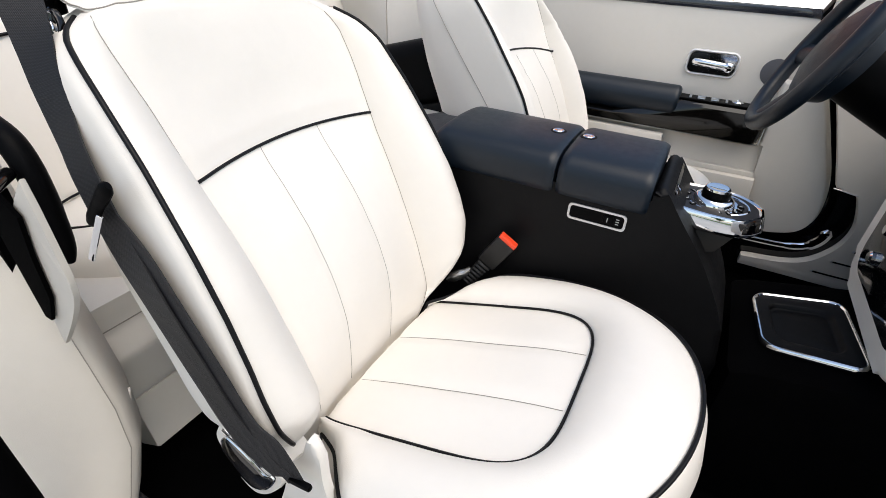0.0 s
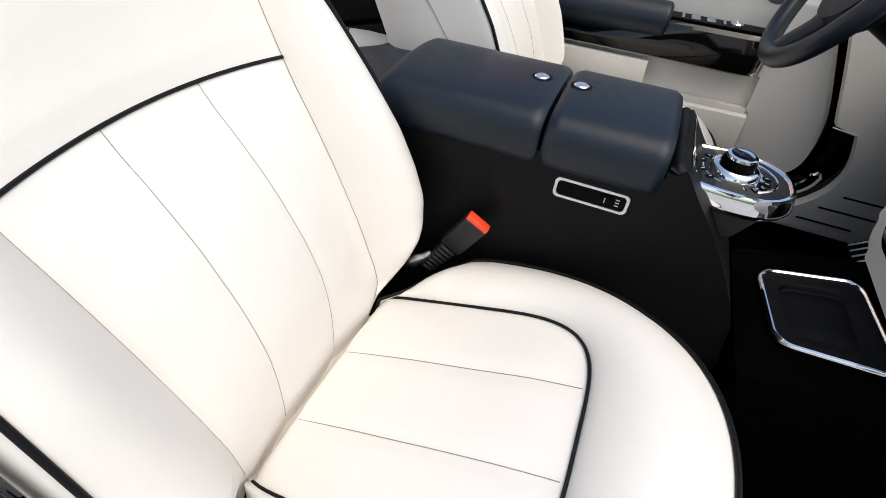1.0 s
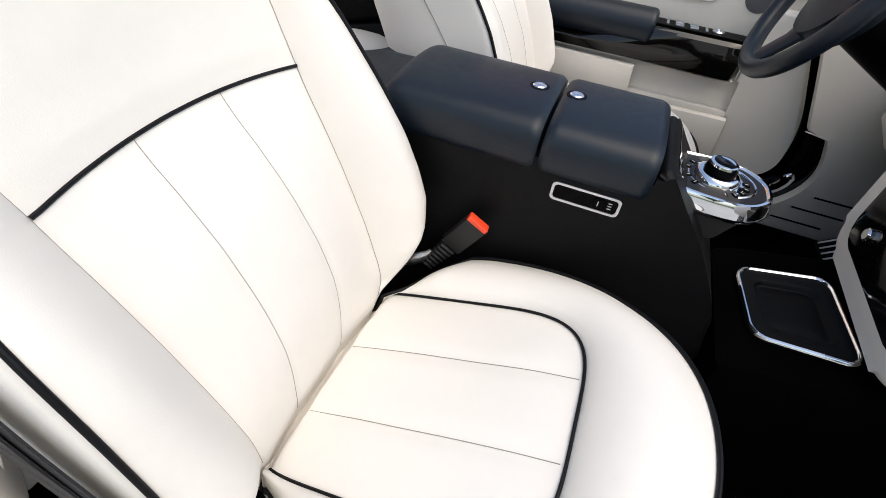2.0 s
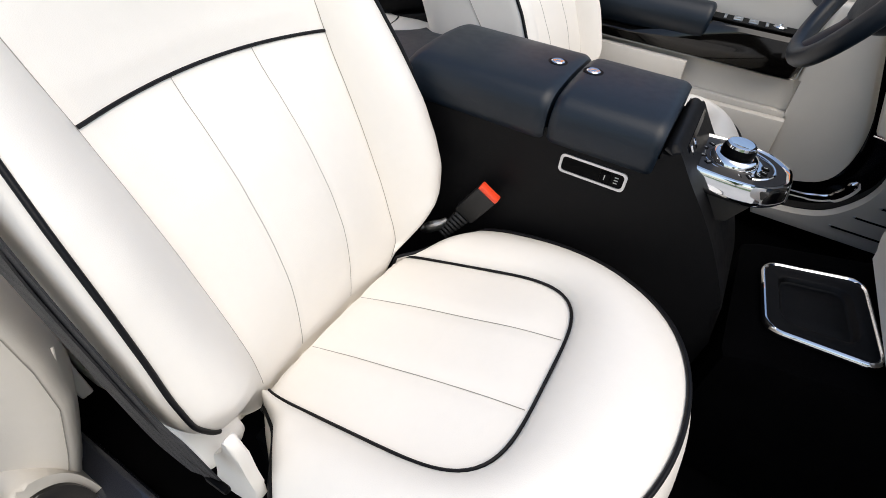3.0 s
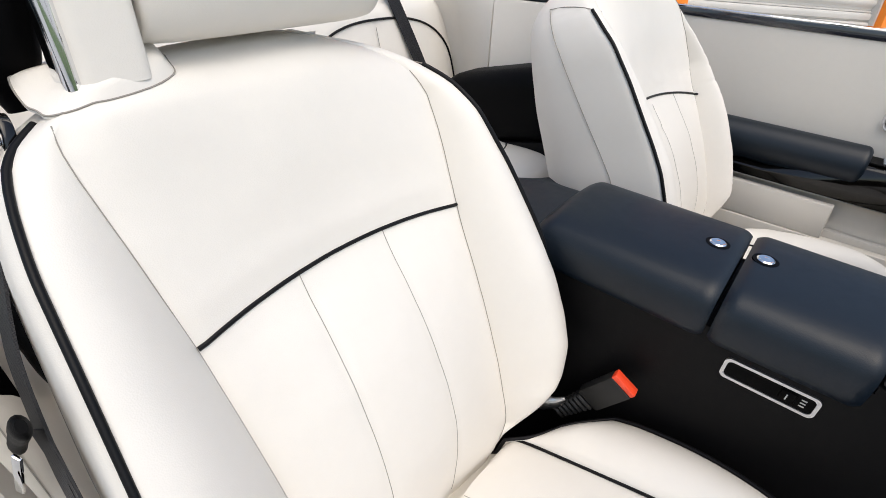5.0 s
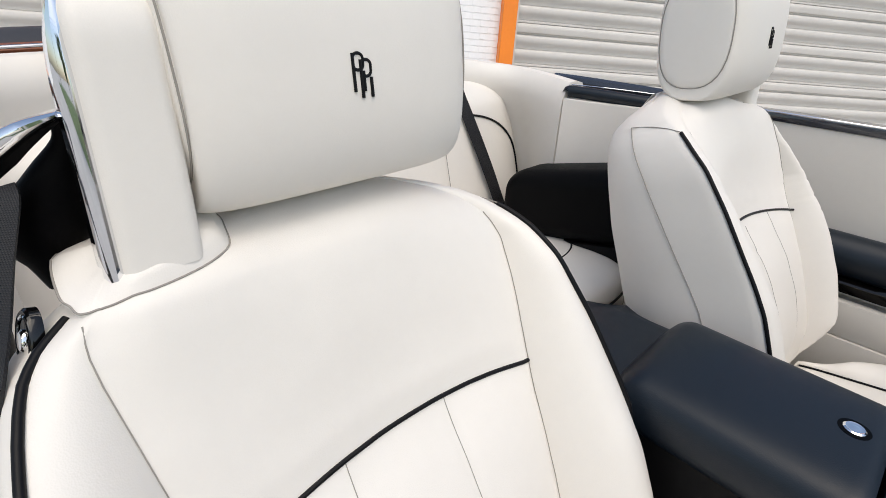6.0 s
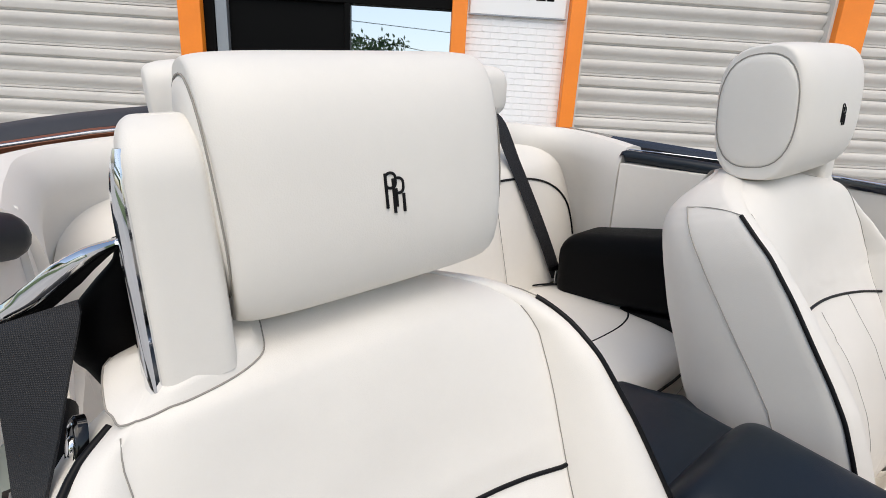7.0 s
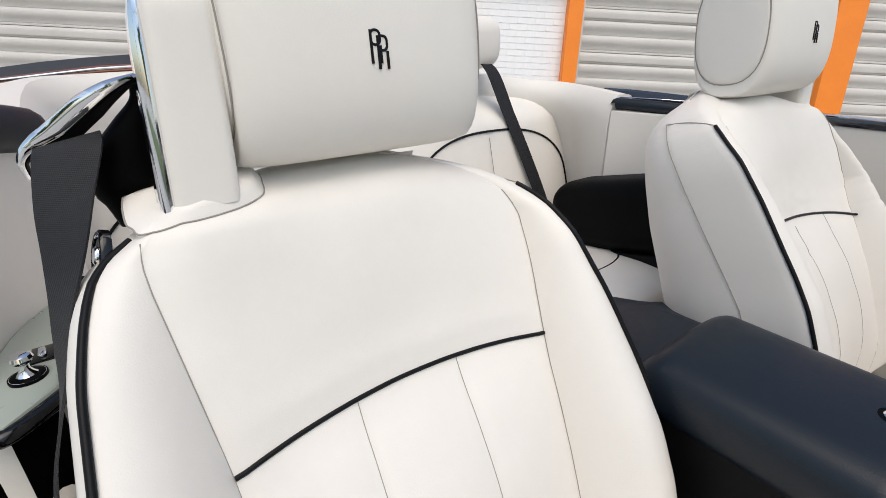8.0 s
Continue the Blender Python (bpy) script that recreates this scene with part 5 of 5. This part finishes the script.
part("side_leaf", prism([(p.x, p.z) for p in smooth_line([(-0.004, 0, 0.953), (0.0, 0, 0.843), (-0.002, 0, 0.820), (-0.013, 0, 0.792), (-0.052, 0, 0.742), (-0.114, 0, 0.674)], 4)] + [(p.x, p.z) for p in smooth_line([(-0.111, 0, 0.72), (-0.088, 0, 0.76), (-0.076, 0, 0.83), (-0.070, 0, 0.886), (-0.034, 0, 0.925)], 4)], "y", -0.777, -0.770, 0.002), SHADED_CREAM, ledge, "pointed cream leather flap")
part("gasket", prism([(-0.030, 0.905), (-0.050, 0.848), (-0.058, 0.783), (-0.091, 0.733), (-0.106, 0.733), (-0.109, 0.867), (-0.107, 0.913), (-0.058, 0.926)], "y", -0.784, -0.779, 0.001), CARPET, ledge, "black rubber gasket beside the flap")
part("knob_base", spin([(0.0, 0), (0.0175, 0), (0.0175, 0.003), (0.011, 0.005), (0.0, 0.005)], (-0.226, -0.757, 0.905)), PLASTIC, ledge)
part("knob_collar", tube([(-0.226 + 0.0155 * math.cos(2 * math.pi * k / 24), -0.757 + 0.0155 * math.sin(2 * math.pi * k / 24), 0.9075) for k in range(24)], 0.0012, 6, closed=True), CHROME, ledge, "thin chrome ring")
part("knob", spin([(0.0, 0.0), (0.0105, 0.0), (0.007, 0.004), (0.005, 0.009), (0.0055, 0.014), (0.0095, 0.017), (0.0108, 0.0205), (0.0095, 0.0245), (0.006, 0.0265), (0.0, 0.027)], (-0.226, -0.757, 0.909), sides=32), CHROME, ledge, "turned chrome knob")
part("switch_bezel", box(-0.285, -0.25, -0.757, -0.735, 0.9045, 0.9075, 0.001), GLOSS, ledge)
part("switch", box(-0.275, -0.257, -0.75, -0.742, 0.907, 0.913, 0.003), CHROME, ledge, "small chrome switch")
jamb = smooth_line([(-0.55, -0.68, 0), (-0.35, -0.69, 0), (-0.2, -0.70, 0), (-0.115, -0.735, 0), (-0.10, -0.775, 0), (-0.14, -0.84, 0), (-0.22, -0.91, 0), (-0.34, -0.97, 0)], 5)
rings = []
for z, d, e in ((0.12, 0.0, -0.13), (0.20, 0.010, -0.105), (0.28, 0.014, -0.075), (0.36, 0.014, -0.04), (0.45, 0.010, -0.008), (0.53, -0.002, 0), (0.62, -0.02, 0), (0.74, -0.05, 0), (0.80, -0.075, 0), (0.883, -0.095, 0)):
    inn = [Vector((p.x + d, p.y + e * max(0, min(1, (p.x + 0.45) / 0.3)), z)) for p in jamb]
    rings.append(inn + [Vector((p.x - 0.05, p.y - 0.04, z)) for p in inn[::-1]])
dj = thing("door_jamb", (-0.2, -0.8, 0.12), "cream upholstered door jamb behind the seat", "trim panel", kind="structure")
part("panel", loft(rings), SHADED_CREAM, dj)
part("seam", tube([r[19] + Vector((0.001, 0.001, 0)) for r in rings], 0.0008, 5), THREAD, dj)
single("jamb_seal", tube(smooth_line([(-0.05, -0.912, 0.70), (-0.058, -0.912, 0.62), (-0.07, -0.912, 0.5), (-0.084, -0.914, 0.4), (-0.10, -0.917, 0.28), (-0.112, -0.92, 0.14)], 6), 0.021, 12), CARPET, "black rubber door seal on the jamb", "seal", "structure")
part("strap", tube(smooth_line([(-0.128, -0.726, 0.525), (-0.118, -0.742, 0.49), (-0.114, -0.756, 0.455), (-0.122, -0.778, 0.42)], 5), 0.003, 8), CREAM, dj, "cream leather strap end")
single("sill_right", prism([(-0.3, 0.12), (1.3, 0.12), (1.3, 0.24), (-0.3, 0.24)], "y", -0.93, -0.762, 0.015, 3), PAINT, "dark painted door sill", "sill", "structure")
single("wall_right", prism([(-0.56, 0.2), (-0.30, 0.2), (-0.28, 0.884), (-0.44, 0.90), (-0.48, 1.0), (-0.50, 1.1), (-0.56, 1.14)], "y", -0.725, -0.70, 0.004), CREAM, "cream leather right quarter panel", "trim panel", "structure")
arch_line = [(p.y, p.z) for p in smooth_line([(0, -0.935, 0.20), (0, -0.928, 0.31), (0, -0.905, 0.365), (0, -0.868, 0.378), (0, -0.832, 0.355), (0, -0.812, 0.30), (0, -0.805, 0.20)], 5)]
cap_r = thing("sill_cap", (-0.15, -0.87, 0.2), "cream moulded cap at the end of the sill", "sill", kind="structure")
part("shell", prism(arch_line, "x", -0.28, -0.075, 0.008), SHADED_CREAM, cap_r)
part("end_plate", prism([(-0.868 + (a + 0.868) * 0.84, 0.2 + (b - 0.2) * 0.84) for a, b in arch_line], "x", -0.078, -0.068, 0.004), GLOSS, cap_r, "gloss dark end plate")
line = smooth_line([(-0.53, -0.705, 0), (-0.45, -0.716, 0), (-0.408, -0.742, 0), (-0.376, -0.765, 0), (-0.339, -0.780, 0), (-0.29, -0.79, 0), (-0.23, -0.80, 0)], 5)
rings = [[(p.x + o, p.y + o * 0.4, z) for p, o in [(q, 0.0) for q in line] + [(q, -0.03) for q in line[::-1]]] for z in (0.55, 0.8, 1.0, 1.08, 1.11)]
single("quarter_return", loft(rings), CREAM, "cream leather panel curving outboard behind the ledge", "trim panel", "structure")
# floor rail stud and small things
for n, p in (("rail_stud", (0.02, -0.60, 0.245)), ("rail_stud", (0.745, -0.43, 0.22))):
    single(n, spin([(0.0, -0.05), (0.012, -0.05), (0.014, 0.0), (0.010, 0.006), (0.004, 0.009), (0.0, 0.009)], p), CHROME, "bright seat rail stud on the carpet", "stud", group="rail studs")

# rear deck and body
deck = thing("rear_deck", (-1.3, -0.2, 0.9), "dark folded hood cover with wood and chrome edge", "hood cover")
cover = []
for i in range(13):
    f = i / 12
    yy = -1.02 + 0.97 * f
    k = max(0, (yy + 0.80) / 0.75)
    top = 1.212 - 0.1 * max(0, (k - 0.55) / 0.45) ** 1.5 - 0.03 * (1 - k) ** 4 - 0.30 * max(0, -0.80 - yy)
    cover.append([(-0.98, yy, top - 0.06), (-0.99, yy, top - 0.02), (-1.02, yy, top), (-1.2, yy, top - 0.005), (-1.7, yy, top - 0.16), (-1.7, yy, 0.8), (-0.98, yy, 0.8)])
part("cover", loft(cover), BOOT, deck)
part("wood_edge", tube([(-0.985, -1.01, 1.085), (-0.975, -0.9, 1.128), (-0.965, -0.80, 1.155), (-0.955, -0.6, 1.175), (-0.955, -0.42, 1.18)], 0.012, 8), WOOD, deck, "oiled wood edge")
part("chrome_edge", tube([(-0.96, -1.01, 1.095), (-0.95, -0.9, 1.138), (-0.94, -0.78, 1.165), (-0.93, -0.6, 1.182), (-0.935, -0.42, 1.188)], 0.0035, 8), DARKCHROME, deck, "chrome edge")
body = thing("car_body", (0, 0, -0.12), "dark painted body of an open car", "car")
part("left_side", prism([(-1.7, -0.10), (1.6, -0.10), (1.6, 1.0), (0.8, 1.02), (-0.1, 1.03), (-1.0, 1.06), (-1.7, 0.98)], "y", 0.905, 0.96, 0.02), PAINT, body)
part("right_side", prism([(-1.7, -0.10), (-0.45, -0.10), (-0.42, 0.85), (-0.55, 1.10), (-1.0, 1.13), (-1.7, 1.0)], "y", -1.0, -0.94, 0.02), PAINT, body)
part("underbody", box(-1.7, 1.6, -0.93, 0.905, -0.12, 0.12, 0.02), PAINT, body)
part("tail", box(-1.76, -1.70, -0.98, 0.95, -0.10, 0.96, 0.02), PAINT, body)
part("rear_panel", box(-1.70, -0.975, -0.94, 0.905, 0.78, 0.99, 0.01), PAINT, body)
part("bulkhead", box(1.56, 1.6, -0.93, 0.905, 0.12, 1.1, 0.01), PAINT, body)

# ---- ground ----
P0 = Vector((-3.664, 3.172, 0))
ALONG = Vector((0.5686, 0.8226, 0))
AWAY = Vector((-0.8226, 0.5686, 0))
DIST = P0.dot(AWAY)


def ground_z(x, y):
    d = max(-9.0, min(DIST + 0.3, x * AWAY.x + y * AWAY.y))
    return -0.127 + 0.1225 * d


bm = bmesh.new()
cuts = [-400, -120, -40, -20, -12] + [-9 + i for i in range(int(DIST + 10))] + [DIST + 0.3, DIST + 20, 400]
grid = [[bm.verts.new((a * ALONG.x + d * AWAY.x, a * ALONG.y + d * AWAY.y, ground_z(a * ALONG.x + d * AWAY.x, a * ALONG.y + d * AWAY.y))) for a in (-400, -40, -15, -5, 0, 5, 15, 40, 400)] for d in cuts]
for r0, r1 in zip(grid, grid[1:]):
    for k in range(8):
        bm.faces.new((r0[k], r0[k + 1], r1[k + 1], r1[k]))
single("ground", bm, CONCRETE, "grey concrete forecourt sloping up to the building", "ground", "structure", slope=False)

# ---- building ----
BASE = ground_z(P0.x, P0.y)
BT = Matrix(((ALONG.x, AWAY.x, 0, P0.x), (ALONG.y, AWAY.y, 0, P0.y), (0, 0, 1, 0), (0, 0, 0, 1)))


def bpart(name, bm, mat, parent, label="", smooth=True):
    bm.transform(BT)
    return part(name, bm, mat, parent, label, smooth)


shop = thing("building", (P0.x, P0.y, BASE), "long workshop front with roller shutters and orange posts", "building", slope=False)
TOP = 3.9
bpart("wall", box(-12, 12, 0.25, 0.6, BASE - 0.1, TOP + 0.6), MORTAR, shop, "white wall behind")
bpart("fascia", box(-12, 12, -0.06, 0.25, TOP, TOP + 0.7, 0.01), ORANGE, shop, "orange painted fascia")
for a0, a1, d in ((-3.54, -3.31, 0.12), (-0.72, -0.56, 0.08), (0.54, 0.70, 0.08), (3.46, 3.79, 0.10), (-7.6, -7.4, 0.12), (7.2, 7.4, 0.12)):
    bpart("post", box(a0, a1, -d, 0.2, BASE - 0.05, TOP, 0.006, 1), ORANGE, shop, "orange painted post")
RIB = 0.149


def shutter(a0, a1, z_off):
    rings, z = [], BASE
    prof = []
    k = 0
    while z < TOP:
        if k % 3 == 2:
            shape = ((0.0, 0.0), (0.10, 0.004), (0.14, 0.016), (0.45, 0.022), (0.60, 0.020), (0.74, 0.012), (0.77, 0.003), (0.80, 0.012), (0.90, 0.012), (0.93, 0.002))
        else:
            shape = ((0.0, 0.0), (0.18, 0.002), (0.30, 0.010), (0.42, 0.020), (0.60, 0.023), (0.80, 0.022), (0.90, 0.016), (0.96, 0.004))
        prof += [(z + RIB * u + z_off, -v * 1.75) for u, v in shape] + [(z + RIB * 0.985 + z_off, 0.006)]
        z += RIB
        k += 1
    return loft([[(a0, v + 0.08, zz) for zz, v in prof], [(a1, v + 0.08, zz) for zz, v in prof]], False, False)


for a0, a1, zo in ((0.70, 3.46, 0.02), (3.79, 7.2, 0.05), (-7.4, -3.54, 0.0)):
    sh = bpart("roller_shutter", shutter(a0, a1, zo), SHUTTER, shop, "ribbed grey roller shutter", smooth=True)
    bpart("guide_rail", box(a0 - 0.005, a0 + 0.035, -0.02, 0.1, BASE, TOP, 0.003, 1), SHUTTER, sh)
    bpart("guide_rail", box(a1 - 0.035, a1 + 0.005, -0.02, 0.1, BASE, TOP, 0.003, 1), SHUTTER, sh)
# shop window
win = bpart("window", box(-3.20, -3.08, -0.02, 0.1, BASE, 3.2, 0.004, 1), ALU, shop, "dark shop window in a grey frame")
bpart("window_frame", box(-3.31, -3.205, -0.04, 0.14, BASE, 3.2, 0.004, 1), BLACKFRAME, win)
bpart("window_head", box(-3.08, -0.72, 0.0, 0.12, 2.36, 2.46, 0.004, 1), BLACKFRAME, win)
bpart("mullion", box(-1.86, -1.80, 0.0, 0.12, BASE, 2.36, 0.004, 1), BLACKFRAME, win)
bpart("pane", box(-1.80, -0.72, 0.06, 0.066, BASE, 2.36), WINDOW, win, "dark reflecting glass")
bpart("door_panel", box(-3.08, -1.86, 0.05, 0.066, BASE, 2.36), BLACKFRAME, win, "black door leaf")
bpart("upper_pane", box(-3.08, -0.72, 0.06, 0.066, 2.46, 3.2), BLACKFRAME, win)
# white brick pier with a sign board
pier = bpart("brick_pier", box(-0.56, 0.54, 0.035, 0.25, BASE, TOP), MORTAR, shop, "white painted brick pier")
COURSE = 0.0655
mesh_b = finish("brick", box(-0.5, 0.5, 0.0312, 0.05, 0.003, COURSE - 0.003, 0.003, 1), BRICKWHITE)


def brick(a0, a1, z):
    ob = new("brick", mesh_b)
    ob.parent = pier
    ob.matrix_basis = BT @ Matrix.Translation(((a0 + a1) / 2, 0, z)) @ Matrix.Diagonal((a1 - a0 - 0.007, 1, 1, 1))


n0 = int((1.0 - BASE) / COURSE)
for r in range(n0, n0 + 21):
    z = BASE + r * COURSE
    a = -0.56 - (0.1 if r % 2 else 0.0) - random.random() * 0.03
    while a < 0.54:
        w = 0.2
        if min(0.54, a + w) - max(-0.56, a) > 0.03:
            brick(max(-0.56, a), min(0.54, a + w), z)
        a += w
sign = thing("sign_board", tuple(BT @ Vector((0, 0, 2.35))), "white sign board with dark letters cut off above", "sign", slope=False)
bpart("board", box(-0.53, 0.50, -0.005, 0.017, 2.34, 3.1, 0.003, 1), SIGNWHITE, sign)
bpart("border", box(-0.54, 0.51, -0.009, 0.012, 2.325, 2.34, 0.002, 1), ALU, sign)
for i, w in enumerate((0.03, 0.05, 0.10, 0.08)):
    a = -0.06 + 0.115 * i
    bpart("letter_bar", box(a, a + w, -0.008, -0.004, 2.50, 2.68), PLASTIC, sign)
# ---- across the road: seen mirrored in the window and the chrome ----
def tree(x, y, height, spread, seed):
    rnd = random.Random(seed)
    z0 = ground_z(x, y)
    t = thing("tree", (x, y, z0), "leafy green tree across the road", "tree", "street trees", slope=False)
    trunk = smooth_line([(x, y, z0 - 0.1), (x + 0.05, y, z0 + height * 0.25), (x - 0.06, y + 0.05, z0 + height * 0.55), (x, y, z0 + height * 0.85)], 4)
    bm = tube(trunk, [0.16 - 0.012 * i for i in range(len(trunk))], 10)
    for k in range(7):
        a, h = k * 2.4 + rnd.random(), height * (0.4 + 0.06 * k)
        tube([(x, y, z0 + h), (x + math.cos(a) * spread * 0.4, y + math.sin(a) * spread * 0.4, z0 + h + 0.5), (x + math.cos(a) * spread * 0.75, y + math.sin(a) * spread * 0.75, z0 + h + 0.8)], [0.06, 0.04, 0.015], 6, bm=bm)
    part("trunk", bm, BARK, t)
    verts, faces = [], []
    for k in range(110):
        a, u = rnd.random() * 6.283, rnd.random() ** 0.5
        h = 0.42 + 0.58 * rnd.random()
        r = spread * u * math.sin(math.pi * min(1, 0.2 + 0.8 * (1 - (h - 0.42) / 0.7)))
        c = Vector((x + math.cos(a) * r, y + math.sin(a) * r, z0 + height * h))
        for j in range(60):
            p = c + Vector((rnd.gauss(0, 0.26), rnd.gauss(0, 0.26), rnd.gauss(0, 0.2)))
            q = Euler((rnd.random() * 6, rnd.random() * 6, rnd.random() * 6)).to_matrix()
            n = len(verts)
            verts += [p + q @ Vector(v) for v in ((-0.12, 0, 0), (0, -0.06, 0.012), (0.13, 0, 0), (0, 0.06, 0.012))]
            faces.append((n, n + 1, n + 2, n + 3))
    me = bpy.data.meshes.new("crown")
    me.from_pydata(verts, [], faces)
    me.materials.append(LEAF)
    ob = new("crown", me)
    ob.parent, ob.location = t, (-x, -y, -z0)
    return t


tree(10.0, -11.8, 6.1, 2.5, 1)
tree(4.5, -17.0, 6.2, 2.6, 2)
tree(18.0, -16.0, 4.6, 2.6, 3)
tree(17.5, -2.0, 5.0, 2.6, 4)
lines = thing("power_line", (0, -14, -1), "thin overhead cables between two poles", "power line", slope=False)
for (a, b) in (((5.2, -7.86, 4.56), (7.5, -4.86, 4.39)), ((5.24, -7.9, 4.07), (7.6, -4.86, 3.56))):
    a, b = Vector(a), Vector(b)
    d = (b - a)
    part("cable", tube([a - d * 4 + Vector((0, 0, 0.9 - 0.3)), a - d * 2, a, b, b + d * 2, b + d * 4], 0.012, 6), PLASTIC, lines)
for k in (-4, 4):
    a, d = Vector((5.2, -7.86, 0)), Vector((2.3, 3.0, 0))
    p = a + d * (k + (1 if k > 0 else 0))
    part("pole", tube([(p.x, p.y, ground_z(p.x, p.y) - 0.1), (p.x, p.y, 6.2)], [0.13, 0.10], 12), BARK, lines, "wooden pole")
bm = bmesh.new()
vs = [bm.verts.new(tuple(AWAY * d + ALONG * a + Vector((0, 0, ground_z(*(AWAY * d + ALONG * a).xy) + 0.03)))) for a, d in ((-60, -10.5), (60, -10.5), (60, -26), (-60, -26))]
bm.faces.new(vs)
single("grass_verge", bm, GRASS, "green grass verge across the road", "grass", "stuff", slope=False)
